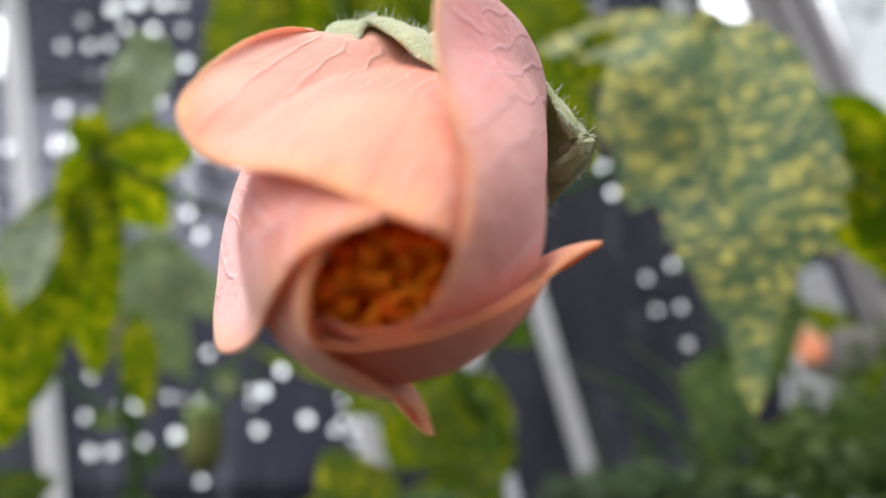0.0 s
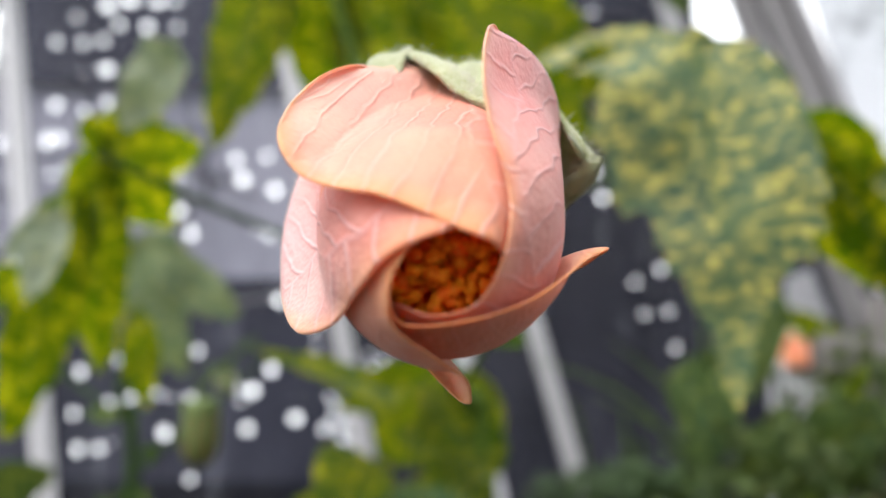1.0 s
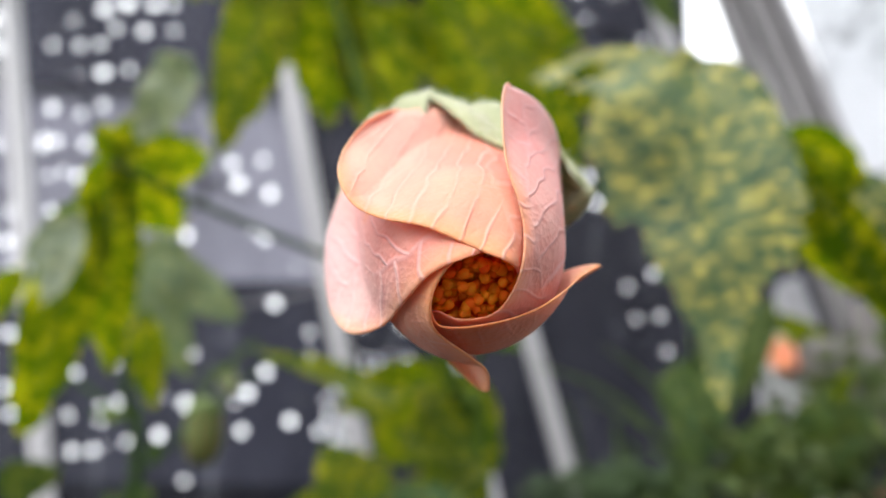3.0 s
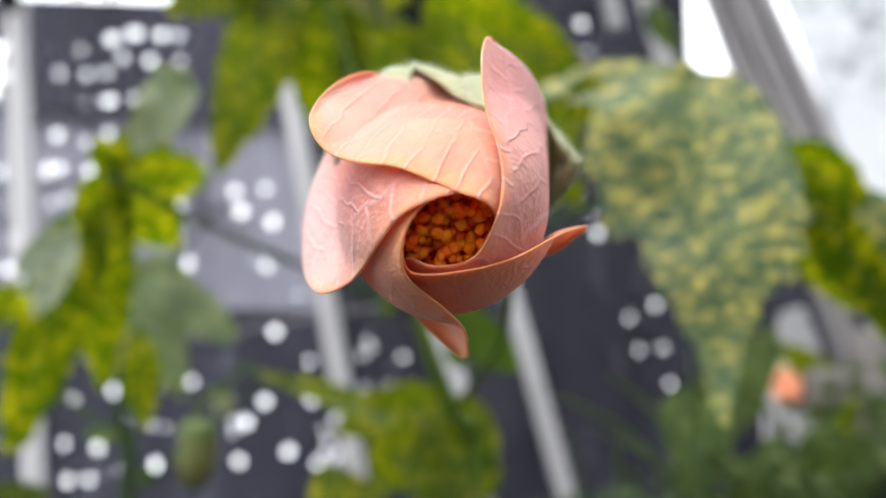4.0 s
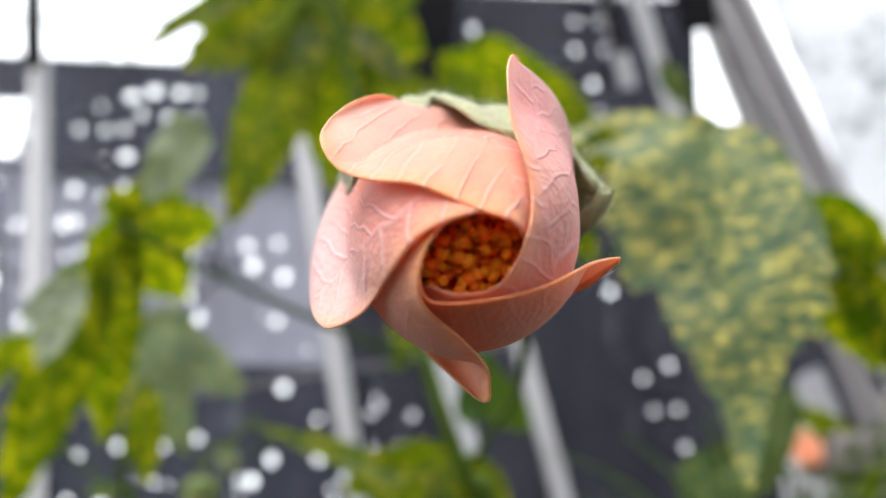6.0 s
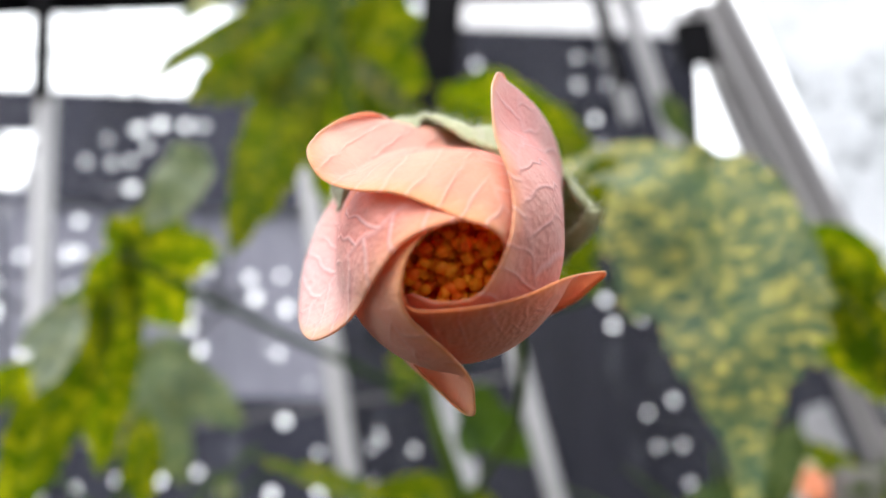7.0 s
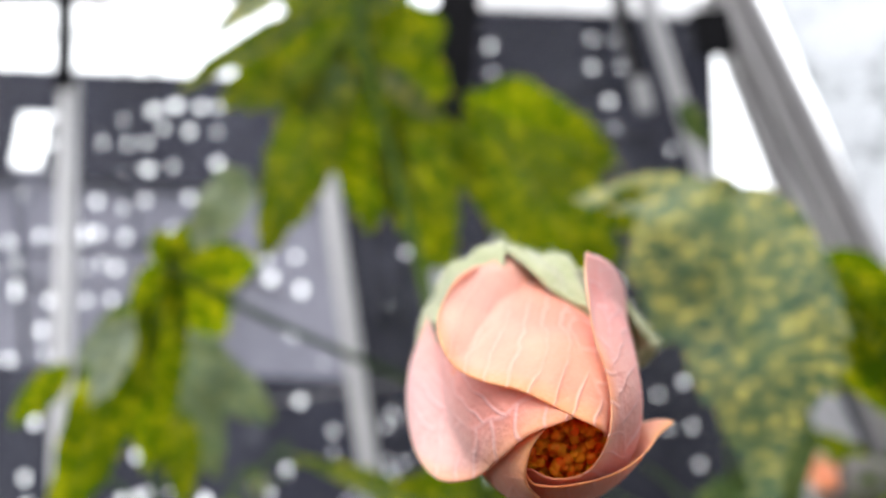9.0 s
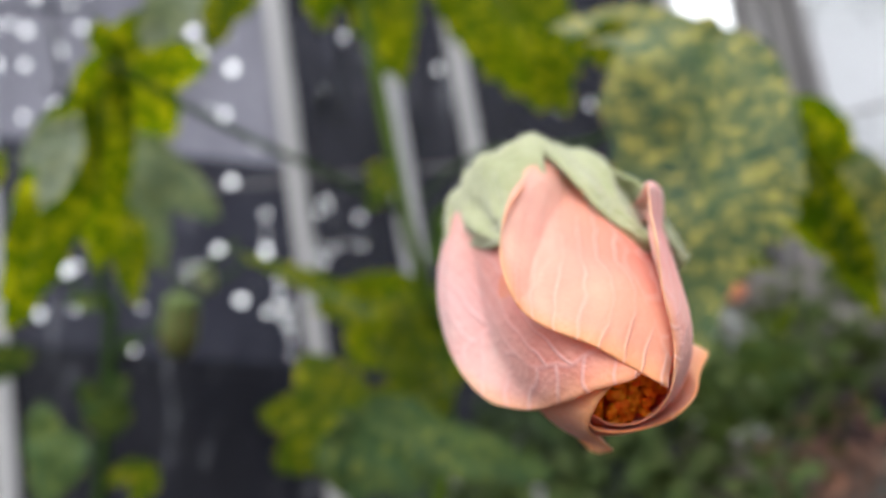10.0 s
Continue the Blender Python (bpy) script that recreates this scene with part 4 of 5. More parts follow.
leaf(maple,(0.2037, 0.3408, 0.8835), (0.2467, 0.3341, 0.8034), (-0.343, -0.933, -0.107),
     [(0, 0.0911, 0.018)], seed=55, mat=glaucous_mat)
leaf(maple,(-0.008005, 0.5465, 1.0729), (0.1087, 0.5422, 0.9103), (-0.233, -0.962, -0.142),
     [(0, 0.2, 0.051), (-30, 0.133, 0.033), (-20, 0.0737, 0.043), (13, 0.0933, 0.027)], seed=6)
leaf(maple,(-0.09792, 0.5248, 1.1343), (-0.2148, 0.5118, 1.0524), (0.083, -0.996, 0.04),
     [(0, 0.143, 0.039), (-26, 0.104, 0.033), (62, 0.0983, 0.037), (111, 0.0824, 0.043)], seed=7)
leaf(maple,(-0.1379, 0.5145, 1.1314), (-0.2378, 0.49, 1.056), (0.167, -0.981, 0.098),
     [(0, 0.128, 0.013)], seed=41)
leaf(maple,(-0.144, 0.4538, 1.127), (-0.2013, 0.4447, 1.0756), (-0.03, -0.978, 0.207),
     [(0, 0.0774, 0.015)], mat=glaucous_mat, seed=42)
leaf(maple,(-0.1182, 0.5222, 1.1013), (-0.1725, 0.5227, 0.9254), (-0.102, -0.994, 0.028),
     [(0, 0.184, 0.031), (-13, 0.117, 0.022)], seed=43)
leaf(maple,(-0.09982, 0.5291, 1.0908), (-0.09069, 0.5486, 0.9514), (-0.089, -0.986, -0.144),
     [(0, 0.141, 0.028), (-14, 0.13, 0.021), (16, 0.0675, 0.018)], seed=44)
leaf(maple,(-0.09554, 0.5405, 1.1122), (-0.02561, 0.5393, 1.0791), (-0.142, -0.953, -0.268),
     [(2, 0.0784, 0.033), (-46, 0.0692, 0.033), (-97, 0.0634, 0.033)], seed=8)
leaf(maple,(-0.0845, 0.5164, 1.085), (-0.03489, 0.5184, 1.0376), (-0.385, -0.813, -0.437),
     [(0, 0.0686, 0.011)], mat=glaucous_mat, seed=45)
leaf(maple,(-0.07023, 0.5342, 1.0548), (-0.02263, 0.5471, 0.92), (-0.123, -0.983, -0.137),
     [(0, 0.143, 0.032), (-34, 0.0974, 0.026), (11, 0.0928, 0.02)], seed=9)
leaf(maple,(0.1653, 0.5517, 1.0837), (0.1888, 0.5515, 1.0436), (-0.332, -0.924, -0.19),
     [(0, 0.0465, 0.01)], seed=46, mat=shaded_leaf_mat)
leaf(maple, (-0.184, 0.39, 0.894), (-0.187, 0.42, 0.76), (0.4095, -0.8889, -0.2051),
     [(0, 0.137, 0.017), (1, 0.089, 0.017), (167, 0.0194, 0.0084), (14, 0.0509, 0.013)], seed=29, fold=0.3)
leaf(maple, (-0.191, 0.385, 0.868), (-0.228, 0.4, 0.728), (0.4262, -0.8806, -0.207),
     [(0, 0.145, 0.02), (5, 0.065, 0.019)], seed=52, fold=0.2)
leaf(maple, (-0.181, 0.395, 0.89), (-0.156, 0.43, 0.858), (0.5543, -0.7415, -0.378),
     [(0, 0.06, 0.019), (-51, 0.057, 0.018), (-97, 0.0439, 0.016), (-128, 0.0278, 0.009), (16, 0.0336, 0.012)], seed=10, fold=0.1)
leaf(maple, (-0.131, 0.345, 0.934), (-0.148, 0.335, 0.89), (0.5032, -0.8642, 0.001993),
     [(0, 0.049, 0.0135), (5, 0.0169, 0.013)], mat=silvery_leaf_mat, seed=28, fold=0.25, ripple=0.09)
leaf(maple, (-0.187, 0.36, 0.856), (-0.193, 0.345, 0.809), (0.5018, -0.8328, 0.2338),
     [(0, 0.0494, 0.0095), (26, 0.0358, 0.008)], mat=silvery_leaf_mat, seed=51, fold=0.2)
leaf(maple, (-0.246, 0.6, 0.863), (-0.198, 0.6, 0.756), (0.2409, -0.9645, 0.1081),
     [(0, 0.117, 0.022), (-35, 0.106, 0.023), (-56, 0.0481, 0.02), (11, 0.0694, 0.018)], mat=pale_leaf_mat, seed=12, fold=0.1)
leaf(maple, (-0.2, 0.5, 0.81), (-0.191, 0.5, 0.743), (0.3631, -0.9305, 0.04878),
     [(0, 0.0676, 0.013)], seed=13)
leaf(maple, (-0.285, 0.5, 0.839), (-0.321, 0.5, 0.792), (0.2983, -0.9267, -0.2285),
     [(0, 0.0595, 0.012)], seed=47)
leaf(maple, (0.101, 0.285, 0.917), (0.106, 0.262, 0.765), (-0.3723, -0.9194, 0.1269),
     [(0, 0.154, 0.0125), (-2, 0.128, 0.03), (-18, 0.1, 0.026), (-39, 0.0538, 0.017), (28, 0.0784, 0.023), (51, 0.0595, 0.02), (97, 0.0717, 0.011), (12, 0.0953, 0.014)], mat=glaucous_mat, seed=3, droop=0.1, fold=0.06, label="large variegated leaf, bluish green and yellow")
leaf(maple, (0.072, 0.3, 0.911), (0.04, 0.31, 0.906), (-0.2316, -0.9113, -0.3404),
     [(0, 0.0337, 0.0072), (24, 0.0184, 0.0082), (-30, 0.0179, 0.0063)], seed=4)
leaf(maple, (-0.041, 0.47, 0.689), (-0.076, 0.48, 0.727), (0.004312, -0.9661, 0.2582),
     [(0, 0.0523, 0.021), (-53, 0.0592, 0.018), (29, 0.0354, 0.019), (-92, 0.0601, 0.019), (-148, 0.0458, 0.023)], seed=15)
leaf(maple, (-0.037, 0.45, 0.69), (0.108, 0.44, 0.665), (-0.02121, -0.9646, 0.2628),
     [(0, 0.147, 0.019), (-10, 0.0658, 0.021), (28, 0.0692, 0.026), (66, 0.0538, 0.026)], mat=shaded_leaf_mat, seed=17)
leaf(maple, (0.04, 0.56, 0.692), (-0.033, 0.57, 0.729), (-0.04763, -0.984, 0.172),
     [(0, 0.0825, 0.018), (24, 0.0907, 0.024), (45, 0.0594, 0.021), (-37, 0.0537, 0.027), (-42, 0.081, 0.018)], seed=16)
leaf(maple, (-0.031, 0.5, 0.757), (-0.177, 0.56, 0.798), (-0.3198, -0.9234, 0.2125),
     [(0, 0.163, 0.0036), (3, 0.0456, 0.012), (2, 0.1, 0.0096)], seed=14, fold=0.25)

# the flower on its long stalk
MOUTH, FACE = Vector((-0.0032, 0.04739, 0.8026)), Vector((0.055, -0.9195, -0.3882)).normalized()
CREAM = [(118, 0.07, -0.22), (122, 0.0875, -0.155), (134, 0.0935, -0.114), (143, 0.093, -0.075), (147, 0.0872, -0.046), (150, 0.0742, -0.031), (145, 0.0588, -0.017),
         (131, 0.0457, -0.004), (114, 0.0335, 0.004), (88, 0.0258, 0.01), (68, 0.0265, 0.017), (48, 0.0252, 0.012), (22, 0.0235, -0.004)]
PINK = [(-160, 0.068, -0.235), (-166, 0.075, -0.21), (-154, 0.0957, -0.171), (-150, 0.1012, -0.142), (-146, 0.096, -0.098), (-145, 0.0833, -0.058), (-147, 0.0645, -0.033),
        (-154, 0.0496, -0.016), (-175, 0.0362, 0.001), (154, 0.0302, 0.012), (128, 0.0265, 0.015), (102, 0.0252, 0.0135), (75, 0.0245, 0.0)]
LOWER = [(-115, 0.068, -0.2), (-110, 0.072, -0.15), (-100, 0.073, -0.1), (-90, 0.0775, -0.075), (-81, 0.0845, -0.056), (-78.5, 0.0835, -0.05), (-78, 0.0735, -0.04), (-79, 0.0538, -0.019),
         (-94, 0.0355, 0.0), (-123, 0.0288, 0.006), (-147, 0.0278, 0.01), (-176, 0.025, 0.013), (154, 0.0246, 0.013), (124, 0.0247, 0.01), (95, 0.024, 0.002)]
SIDE = [(-70, 0.068, -0.2), (-44, 0.077, -0.15), (-22, 0.083, -0.11), (-9, 0.086, -0.085), (-4, 0.0857, -0.07), (-3, 0.0675, -0.044), (-2, 0.0485, -0.011),
        (-13, 0.0315, 0.004), (-36, 0.0187, 0.01), (-78, 0.0132, 0.0125), (-127, 0.0187, 0.0125), (-147, 0.0267, 0.008), (178, 0.0255, 0.0)]
UPPER = [(24, 0.078, -0.205), (40, 0.086, -0.17), (56, 0.0885, -0.15), (68, 0.0935, -0.13), (76, 0.1015, -0.105), (79, 0.0945, -0.076), (80, 0.083, -0.045), (76, 0.064, -0.025),
         (63, 0.0478, -0.011), (50, 0.0356, 0.0), (36, 0.0248, 0.011), (5, 0.015, 0.012), (-48, 0.0115, 0.01), (-129, 0.0152, 0.011), (-155, 0.022, 0.005)]
flower(maple, MOUTH, FACE, 0.2, [(15, UPPER, 0.019, 0.18, blush_petal_mat), (100, CREAM, 0.0, 0.18, petal_mat), (175, PINK, 0.0, 0.18, pink_petal_mat), (235, LOWER, 0.0, 0.18, tan_petal_mat), (285, SIDE, 0.003, 0.18, shaded_petal_mat)],
       [(6, 0.72, 0.03, 6), (66, 0.93, -0.002, -16), (141, 0.9, 0.004, 2), (214, 0.74, 0.012, 0), (292, 0.76, 0.014, 0)],
       label="peach twisted bell flower with downy calyx")
foot = MOUTH - FACE * 0.052
stalk("pedicel", maple, [foot + FACE * 0.004, foot - FACE * 0.006, foot + Vector((0.006, 0.02, 0.01)), Vector((0.018, 0.2, 0.82)), Vector((0.03, 0.34, 0.803)), Vector((0.031, 0.48, 0.79)), Vector((0.014, 0.556, 0.752))], [0.0016, 0.0014, 0.0014, 0.0016, 0.0018, 0.0022, 0.003])
stalk("petiole", maple, [Vector((0.101, 0.29, 0.914)), Vector((0.096, 0.318, 0.904)), Vector((0.0751, 0.3526, 0.8723)), Vector((0.0292, 0.4548, 0.8692)), Vector((-0.0011, 0.542, 0.8369))], [0.0014, 0.0015, 0.0017, 0.002, 0.0022], dark_stem_mat)
leaf(maple, (0.012, 0.5949, 0.768), (-0.02, 0.6029, 0.69), (-0.248, -0.968, 0.02),
     [(16, 0.1, 0.04), (-20, 0.1, 0.035), (-50, 0.075, 0.026), (50, 0.11, 0.022)], seed=48)
leaf(maple,(0.01086, 0.5228, 0.8296), (0.06176, 0.53, 0.7837), (-0.207, -0.905, -0.372),
     [(0, 0.0689, 0.019), (-26, 0.0294, 0.016)], seed=18, mat=plain_leaf_mat)
leaf(maple,(-0.02539, 0.5325, 0.8541), (-0.04004, 0.5332, 0.8316), (-0.397, -0.888, 0.232),
     [(-5, 0.0314, 0.011), (66, 0.0238, 0.01)], seed=19, mat=leaf_mat)
leaf(maple,(0.01632, 0.5265, 0.7908), (0.0175, 0.5274, 0.8225), (0.282, -0.959, 0.016),
     [(-2, 0.0329, 0.01)], seed=20, mat=plain_leaf_mat)


# ---------------------------------------------------------------- the slender plant with the bud
def bud_bm(size, tall, ribs=10):
    """A ribbed hanging bud: its foot at the top, hanging along -z."""
    bm = bmesh.new()
    prof = [(0.0, 0.1), (0.02, 0.6), (0.05, 0.86), (0.12, 0.97), (0.22, 0.93), (0.26, 0.92), (0.4, 1.0), (0.6, 1.0), (0.75, 0.93), (0.88, 0.74), (0.96, 0.45), (1.0, 0.12)]
    n = ribs * 4
    rings = []
    for h, r in prof:
        ring = []
        for k in range(n):
            a = 2 * math.pi * k / n
            rr = r * (1 + (0.05 * math.cos(ribs * a) if h > 0.1 else 0.02 * math.cos(5 * a)))
            ring.append(bm.verts.new((rr * size * math.cos(a), rr * size * math.sin(a), -h * tall)))
        rings.append(ring)
    for q, (r0, r1) in enumerate(zip(rings, rings[1:])):
        for k in range(n):
            f = bm.faces.new((r0[k], r0[(k + 1) % n], r1[(k + 1) % n], r1[k]))
            f.material_index = 0 if q < 4 else (1 if k % 4 == 2 or (k % 8 == 1 and q > 6) else 2)
    bm.faces.new(rings[0])
    bm.faces.new(rings[-1][::-1])
    bmesh.ops.recalc_face_normals(bm, faces=bm.faces[:])
    return bm


slender = thing("budding_plant", (-0.2404, 0.6318, 0), "slender green plant with a hanging striped bud", "plant")
stalk("main_stem", slender, [(-0.2404, 0.6318, -0.02), (-0.2412, 0.6171, 0.6689), (-0.251, 0.6108, 0.7291), (-0.2466, 0.6029, 0.8038)], [0.006, 0.005, 0.0042, 0.0025], dark_stem_mat)
stalk("side_shoot", slender, [(-0.251, 0.6109, 0.7278), (-0.2801, 0.6087, 0.7489), (-0.3146, 0.6061, 0.7731)], [0.0024, 0.002, 0.0016], dark_stem_mat)
stalk("side_shoot", slender, [(-0.2377, 0.6155, 0.6839), (-0.208, 0.6087, 0.71), (-0.169, 0.5991, 0.7446), (-0.129, 0.5854, 0.7791)], [0.0024, 0.002, 0.0018, 0.0015], dark_stem_mat)
stalk("pedicel", slender, [(-0.1807, 0.5891, 0.7438), (-0.1785, 0.5879, 0.7549), (-0.164, 0.5864, 0.7697), (-0.1405, 0.5841, 0.7914)], [0.0019, 0.0015, 0.0014, 0.0014])
stalk("pedicel", slender, [(-0.1886, 0.5994, 0.7411), (-0.1877, 0.5981, 0.7541), (-0.1777, 0.5965, 0.7692), (-0.1694, 0.5967, 0.767)], [0.001, 0.001, 0.001, 0.001])
inv = slender.matrix_basis.inverted()
bud = part("bud", bud_bm(0.0145, 0.0525), [bud_green_mat, bud_mat, bud_green_mat], slender, "green ribbed bud striped with dull red", matrix=inv @ Matrix.Translation((-0.1807, 0.5889, 0.7455)))
part("bud", bud_bm(0.0075, 0.022), [stem_mat, stem_mat, calyx_mat], slender, "small green bud", matrix=inv @ Matrix.Translation((-0.1686, 0.5966, 0.7683)) @ pose(0, 0, 0, 0, -20, 0))
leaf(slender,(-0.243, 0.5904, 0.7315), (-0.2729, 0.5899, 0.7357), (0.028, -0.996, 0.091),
     [(-6, 0.0297, 0.0068)], seed=31, mat=shaded_leaf_mat)
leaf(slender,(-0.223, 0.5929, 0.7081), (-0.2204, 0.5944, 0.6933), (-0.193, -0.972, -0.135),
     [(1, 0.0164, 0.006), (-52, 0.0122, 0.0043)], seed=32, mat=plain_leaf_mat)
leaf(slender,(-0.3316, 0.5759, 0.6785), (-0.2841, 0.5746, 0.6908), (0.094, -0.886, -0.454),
     [(3, 0.0481, 0.019), (37, 0.0319, 0.017)], seed=33, mat=shaded_leaf_mat)
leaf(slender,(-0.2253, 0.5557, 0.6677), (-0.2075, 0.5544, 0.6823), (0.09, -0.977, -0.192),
     [(-2, 0.0237, 0.013), (-173, 0.0188, 0.017), (116, 0.0382, 0.019)], seed=34, mat=shaded_leaf_mat)
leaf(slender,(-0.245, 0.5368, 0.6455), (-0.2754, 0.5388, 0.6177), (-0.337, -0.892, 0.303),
     [(11, 0.0387, 0.029), (-59, 0.0472, 0.024), (-41, 0.0564, 0.024)], seed=35, mat=shaded_leaf_mat)
leaf(slender,(-0.1869, 0.5103, 0.6209), (-0.1941, 0.5114, 0.6341), (0.237, -0.949, 0.208),
     [(-8, 0.015, 0.016), (128, 0.0214, 0.016)], seed=36, mat=leaf_mat)

# ---------------------------------------------------------------- the plant with the second flower
second = thing("flowering_maple", (0.4173, 0.9616, 0), "smaller flowering maple with an orange half-open flower", "plant")
stalk("main_stem", second, [(0.4173, 0.9616, -0.02), (0.4255, 0.9376, 0.6812), (0.412, 0.9305, 0.7486), (0.435, 0.97, 0.79), (0.46, 0.992, 0.8295)], [0.006, 0.0035, 0.0026, 0.0018, 0.0015], dark_stem_mat)
stalk("pedicel", second, [(0.46, 0.992, 0.8295), (0.4664, 0.975, 0.815), (0.468, 0.9658, 0.7956)], [0.0014, 0.0012, 0.0014])
flower(second, Vector((0.468, 0.9694, 0.7604)), Vector((0.05, -0.62, -0.78)), 0.175,
       [(lead, [(lead + 18, 0.085, -0.22), (lead + 22, 0.105, -0.15), (lead + 40, 0.11, -0.09), (lead + 48, 0.098, -0.04), (lead + 40, 0.072, -0.016), (lead + 18, 0.04, 0.0), (lead - 30, 0.027, 0.01), (lead - 80, 0.0235, 0.004)], 0.0, 0.0, orange_petal_mat) for lead in (20, 92, 164, 236, 308)],
       [(a, 0.66, 0.01, 0) for a in (5, 77, 149, 221, 293)], anthers=40, label="half-open orange bell flower")
leaf(second,(0.46, 0.9923, 0.8295), (0.5781, 0.9896, 0.7596), (-0.205, -0.928, -0.311),
     [(0, 0.137, 0.019)], seed=21)
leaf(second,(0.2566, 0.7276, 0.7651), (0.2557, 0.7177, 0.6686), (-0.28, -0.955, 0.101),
     [(0, 0.097, 0.028), (35, 0.0509, 0.024), (-33, 0.0579, 0.021), (106, 0.0196, 0.013)], seed=23, mat=shaded_leaf_mat)
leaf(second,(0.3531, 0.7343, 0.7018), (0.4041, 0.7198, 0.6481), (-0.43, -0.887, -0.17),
     [(2, 0.0797, 0.039), (-54, 0.0695, 0.036), (83, 0.0749, 0.041), (46, 0.0817, 0.04), (138, 0.039, 0.03)], seed=24, mat=shaded_leaf_mat)
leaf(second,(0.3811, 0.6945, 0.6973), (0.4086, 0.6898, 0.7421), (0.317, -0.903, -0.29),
     [(0, 0.0528, 0.03), (-80, 0.0643, 0.024), (130, 0.067, 0.036)], seed=27, mat=shaded_leaf_mat)
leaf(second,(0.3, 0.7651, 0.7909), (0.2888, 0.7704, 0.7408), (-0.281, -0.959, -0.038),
     [(0, 0.0516, 0.022), (-26, 0.0509, 0.017)], seed=25, mat=shaded_leaf_mat)
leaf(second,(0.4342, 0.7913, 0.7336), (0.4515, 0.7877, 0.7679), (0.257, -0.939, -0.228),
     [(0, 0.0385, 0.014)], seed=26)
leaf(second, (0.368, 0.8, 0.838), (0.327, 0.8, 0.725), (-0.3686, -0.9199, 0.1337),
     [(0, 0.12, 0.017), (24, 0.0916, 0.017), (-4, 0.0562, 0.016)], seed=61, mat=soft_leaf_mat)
stalk("side_shoot", second, [(0.4159, 0.814, 0.7084), (0.4336, 0.811, 0.7377), (0.466, 0.8076, 0.77)], [0.003, 0.0026, 0.002])
stalk("main_stem", second, [(0.2895, 0.747, 0.5805), (0.2762, 0.7404, 0.6438), (0.2656, 0.7337, 0.707), (0.2566, 0.7276, 0.7651)], [0.004, 0.0035, 0.003, 0.0022], plain_leaf_mat)


# ---------------------------------------------------------------- grass and low greens
def blade_bm(points, width):
    bm = bmesh.new()
    pts = [Vector(p) for p in points]
    line = []
    for i in range(len(pts) - 1):
        p0, p1, p2, p3 = pts[max(i - 1, 0)], pts[i], pts[i + 1], pts[min(i + 2, len(pts) - 1)]
        for k in range(6 + (i == len(pts) - 2)):
            t = k / 6
            line.append(0.5 * ((2 * p1) + (p2 - p0) * t + (2 * p0 - 5 * p1 + 4 * p2 - p3) * t * t + (3 * p1 - p0 - 3 * p2 + p3) * t ** 3))
    rows = []
    n = len(line)
    for i, p in enumerate(line):
        way = (line[min(i + 1, n - 1)] - line[max(i - 1, 0)]).normalized()
        side = way.cross(Vector((0, -1, 0.3))).normalized()
        wd = width * (0.5 + 0.5 * min(1, 4 * i / n)) * (1 - (i / (n - 1)) ** 3) + 0.0002
        rows.append([bm.verts.new(p - side * wd), bm.verts.new(p + Vector((0, 0.25 * wd, 0))), bm.verts.new(p + side * wd)])
    for r0, r1 in zip(rows, rows[1:]):
        bm.faces.new((r0[0], r0[1], r1[1], r1[0]))
        bm.faces.new((r0[1], r0[2], r1[2], r1[1]))
    bmesh.ops.solidify(bm, geom=bm.faces[:], thickness=0.0003)
    return bm


tuft = thing("grass_tuft", (0.2206, 0.7609, 0), "tuft of long arching grass blades", "grass")
inv = tuft.matrix_basis.inverted()
for pts, wd in ((((0.2736, 0.747, 0.5805), (0.2418, 0.7371, 0.6754), (0.1941, 0.7312, 0.7308), (0.1463, 0.7285, 0.7571), (0.0907, 0.7268, 0.773)), 0.0024),
                (((0.266, 0.7263, 0.5866), (0.2505, 0.7177, 0.6686), (0.2041, 0.7128, 0.7148), (0.1449, 0.7101, 0.7404)), 0.003),
                (((0.2734, 0.7055, 0.5927), (0.2534, 0.6966, 0.6773), (0.2133, 0.6893, 0.7471), (0.1542, 0.6843, 0.7944)), 0.003)):
    part("blade", blade_bm([inv @ Vector(p) for p in pts], wd), grass_mat, tuft)
for pts, wd in ((((0.1941, 0.747, 0.5805), (0.1888, 0.7387, 0.6596), (0.1792, 0.7318, 0.7255)), 0.006),
                (((0.202, 0.747, 0.5805), (0.1994, 0.7387, 0.6596), (0.1967, 0.7338, 0.706)), 0.005),
                (((0.243, 0.7678, 0.5744), (0.2458, 0.7592, 0.6557), (0.2441, 0.7553, 0.6936)), 0.006),
                (((0.2683, 0.7415, 0.6332), (0.264, 0.7304, 0.7387), (0.2524, 0.7222, 0.8167)), 0.0055),
                (((0.1629, 0.7827, 0.624), (0.1489, 0.7745, 0.7019), (0.1349, 0.7704, 0.7408)), 0.0016),
                (((0.2216, 0.6787, 0.6568), (0.2314, 0.6772, 0.6713), (0.2751, 0.6768, 0.6752)), 0.004),
                (((0.1983, 0.6945, 0.6973), (0.2384, 0.6961, 0.6823), (0.2884, 0.6974, 0.6699)), 0.002),
                (((0.2083, 0.6935, 0.7072), (0.2484, 0.6932, 0.7097), (0.2784, 0.6935, 0.7072)), 0.0012)):
    part("blade", blade_bm([inv @ Vector(p) for p in pts], wd), grass_mat, tuft)


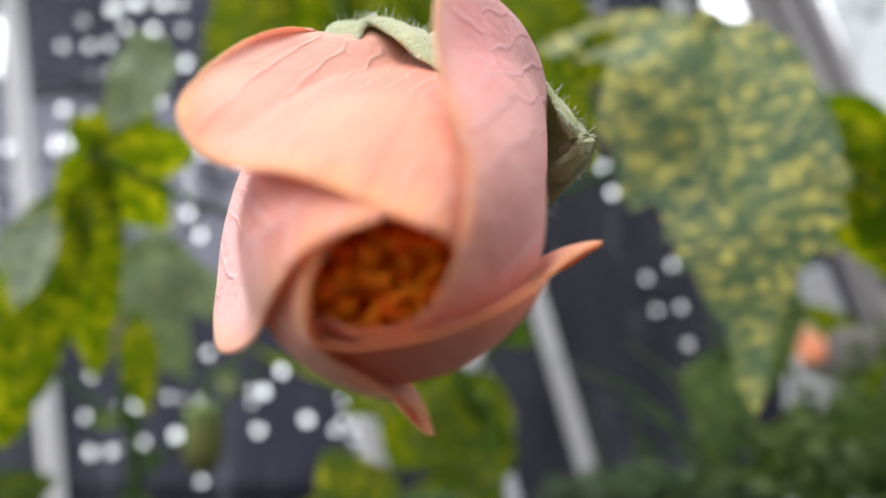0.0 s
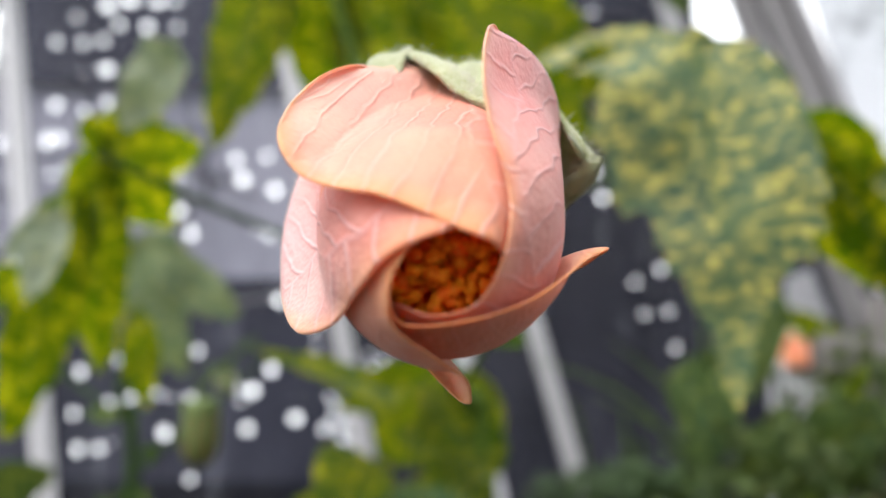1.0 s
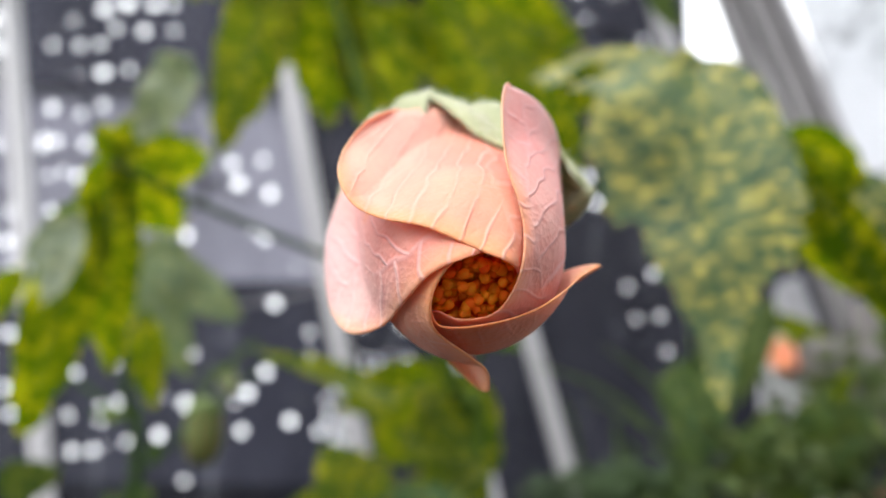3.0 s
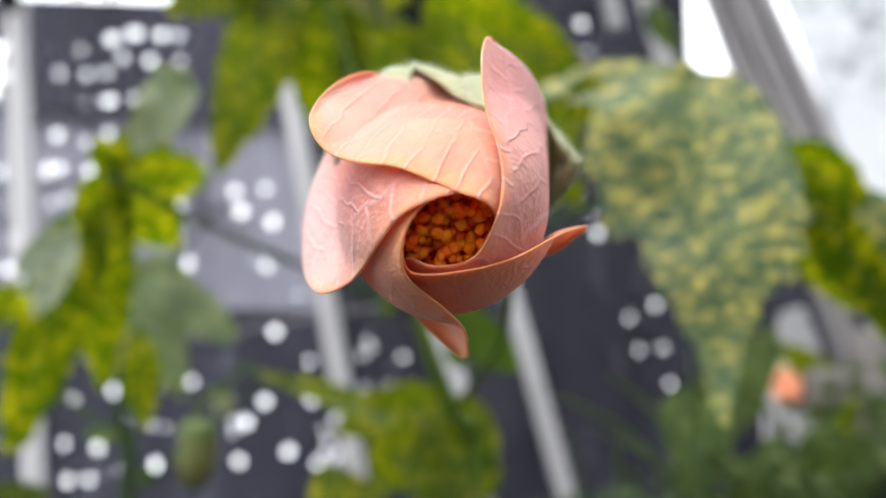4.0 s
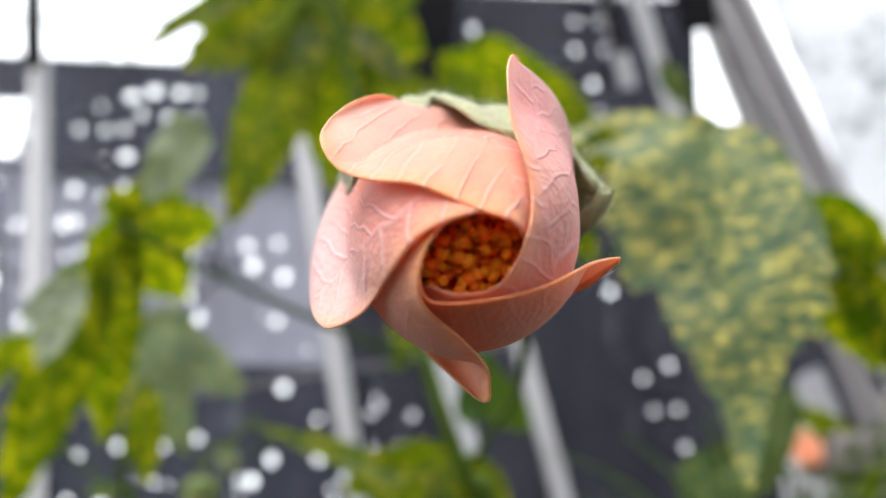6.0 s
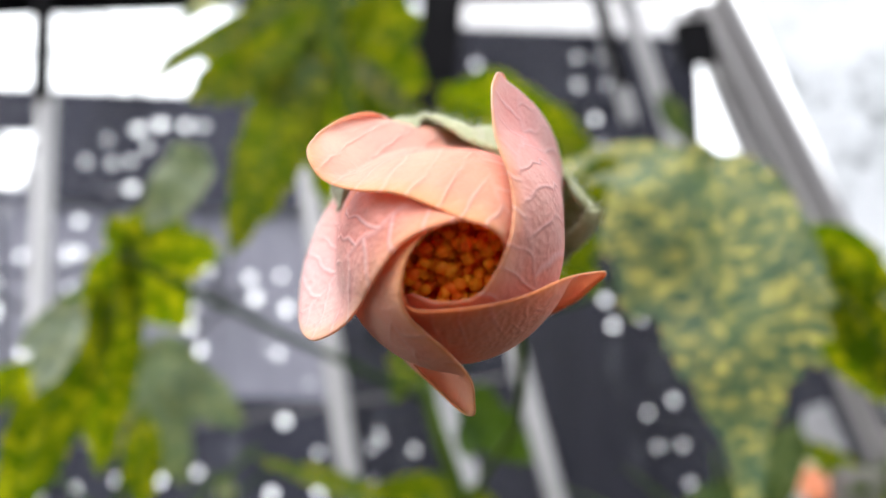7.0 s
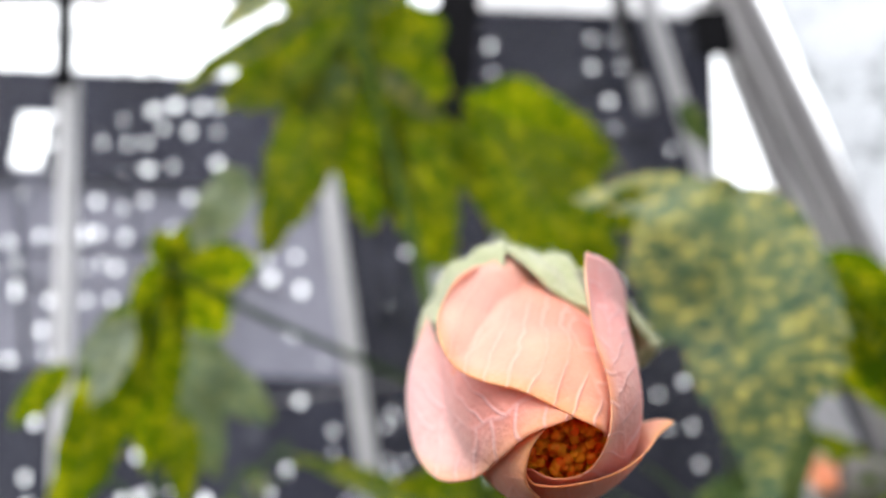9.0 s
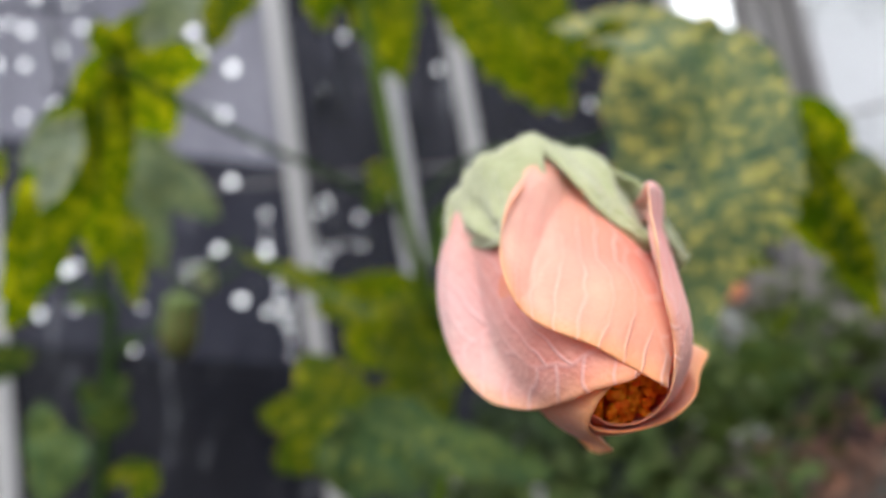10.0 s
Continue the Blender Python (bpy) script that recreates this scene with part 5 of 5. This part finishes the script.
def clump(name, spots, mat, leaf_size, count, label, seed, frilly=False):
    """Many small leaves about the given spots (x, y, z, radius), as one mesh."""
    rnd = random.Random(seed)
    verts, faces = [], []
    for x, y, z, r in spots:
        for _ in range(count):
            while True:
                d = Vector((rnd.uniform(-1, 1), rnd.uniform(-1, 1), rnd.uniform(-1, 1)))
                if d.length < 1:
                    break
            c = Vector((x, y, z)) + d * r * Vector((1, 1, 0.7)).length / 1.6
            m = Euler((rnd.uniform(-0.9, 0.9), rnd.uniform(-0.9, 0.9), rnd.uniform(0, 6.3))).to_matrix()
            k = leaf_size * rnd.uniform(0.5, 1.2)
            n = len(verts)
            out = [(0, 0), (0.3, 0.25), (0.42, 0.55), (0.2, 0.62), (0.14, 1), (-0.14, 0.9), (-0.2, 0.6), (-0.45, 0.5), (-0.28, 0.2)] if frilly else [(0, 0), (0.32, 0.3), (0.36, 0.6), (0, 1.1), (-0.36, 0.6), (-0.32, 0.3)]
            verts += [tuple(c + m @ Vector((u * k, v * k, 0.18 * k * math.sin(5 * v + u * 4)))) for u, v in out]
            faces.append(tuple(range(n, n + len(out))))
    me = bpy.data.meshes.new(name)
    me.from_pydata(verts, [], faces)
    me.materials.append(mat)
    return tagged(new(name, me), label, name.split("_")[-1], kind="stuff")


def spots_at(*rows):
    return [(*p, r) for p, r in rows]


clump("curly_herb", spots_at(((0.1082, 0.7003, 0.6425), 0.03), ((0.1382, 0.6995, 0.65), 0.03), ((0.1683, 0.6993, 0.6524), 0.03), ((0.2008, 0.6988, 0.6564), 0.028), ((0.2283, 0.7006, 0.64), 0.03), ((0.1487, 0.6805, 0.6399), 0.04), ((0.1925, 0.6812, 0.6326), 0.05)),
      herb_mat, 0.009, 260, "bright green curly herb low among the grass", 5, True)
clump("low_foliage", spots_at(((0.1151, 0.6613, 0.5836), 0.07), ((0.1693, 0.7172, 0.6083), 0.06), ((0.2092, 0.6528, 0.5982), 0.07), ((0.2639, 0.6886, 0.6236), 0.07), ((0.3155, 0.7254, 0.67), 0.06), ((0.3344, 0.6827, 0.6474), 0.07), ((0.4244, 0.7555, 0.6777), 0.06), ((0.0856, 0.6634, 0.5594), 0.07),
      ((0.2476, 0.6087, 0.5906), 0.08), ((0.3071, 0.6033, 0.5965), 0.07), ((0.0475, 0.6655, 0.513), 0.09), ((0.1606, 0.616, 0.5569), 0.08), ((0.4105, 0.7979, 0.7063), 0.06), ((0.4912, 0.7892, 0.6753), 0.06), ((0.5968, 0.8611, 0.7245), 0.05), ((0.5164, 0.9101, 0.758), 0.05), ((0.6126, 0.9419, 0.782), 0.05)), soft_leaf_mat, 0.022, 90, "dense low green foliage between the stems", 6)
bed_x, bed_y, bed_z = 0.4834, 0.7491, 0.5779 - 0.05
tagged(part("raised_bed", box_bm((bed_x, bed_y, -0.03), (bed_x + 1.6, 1.14, bed_z), 0.01), soil_mat, smooth=False), "raised bed of dark soil beside the panel", "bed", kind="structure")
clump("dry_litter", spots_at(((0.5021, 0.8258, 0.5925), 0.06), ((0.5788, 0.8594, 0.6162), 0.06), ((0.5582, 0.78, 0.5843), 0.06), ((0.4969, 0.7649, 0.5595), 0.06), ((0.6668, 0.934, 0.6951), 0.04)), litter_mat, 0.018, 60, "dry reddish leaf litter on the soil", 8)
for k, (p, w2, h2) in enumerate((((0.5353, 1.0293, 0.7706), 0.07, 0.06), ((0.6191, 0.9391, 0.7134), 0.09, 0.1), ((0.6823, 0.975, 0.769), 0.08, 0.12), ((0.5853, 0.9834, 0.7434), 0.06, 0.09), ((0.6429, 1.0203, 0.8102), 0.06, 0.1))):
    bmk = box_bm((-w2 / 2, -0.05, -h2 / 2), (w2 / 2, 0.05, h2 / 2), 0.008)
    for v in bmk.verts:
        v.co += Vector([0.006 * noise.noise((v.co.x * 20 + k, v.co.y * 20, v.co.z * 20 + q)) for q in range(3)])
    tagged(part("stone_block", bmk, brick_mat, matrix=Matrix.Translation(p) @ pose(0, 0, 0, 0, 0, 7 * k)), "rough grey stone block edging the bed", "stone", "edging stones")
pink = thing("pink_flower", (0.6905, 1.0197, 0.935), "small bright pink blossom by the panel", "flower")
for k in range(5):
    pb = bmesh.new()
    bmesh.ops.create_grid(pb, x_segments=4, y_segments=6, size=0.5)
    for v in pb.verts:
        u, h = v.co.x, v.co.y + 0.5
        v.co = Vector((u * 0.03 * math.sin(math.pi * min(h + 0.12, 1) * 0.8), 0.03 * h, 0.012 * h * h + 0.01 * u * u))
    bmesh.ops.solidify(pb, geom=pb.faces[:], thickness=0.0004)
    part("petal", pb, pink_mat, pink, matrix=pose(0, 0, 0, 90, 0, 0) @ pose(0, 0, 0, 0, 0, 72 * k))
stalk("stem", pink, [(0.6909, 1.0195, 0.9309), (0.7011, 1.0162, 0.8573), (0.7095, 1.011, 0.7174)], 0.002)
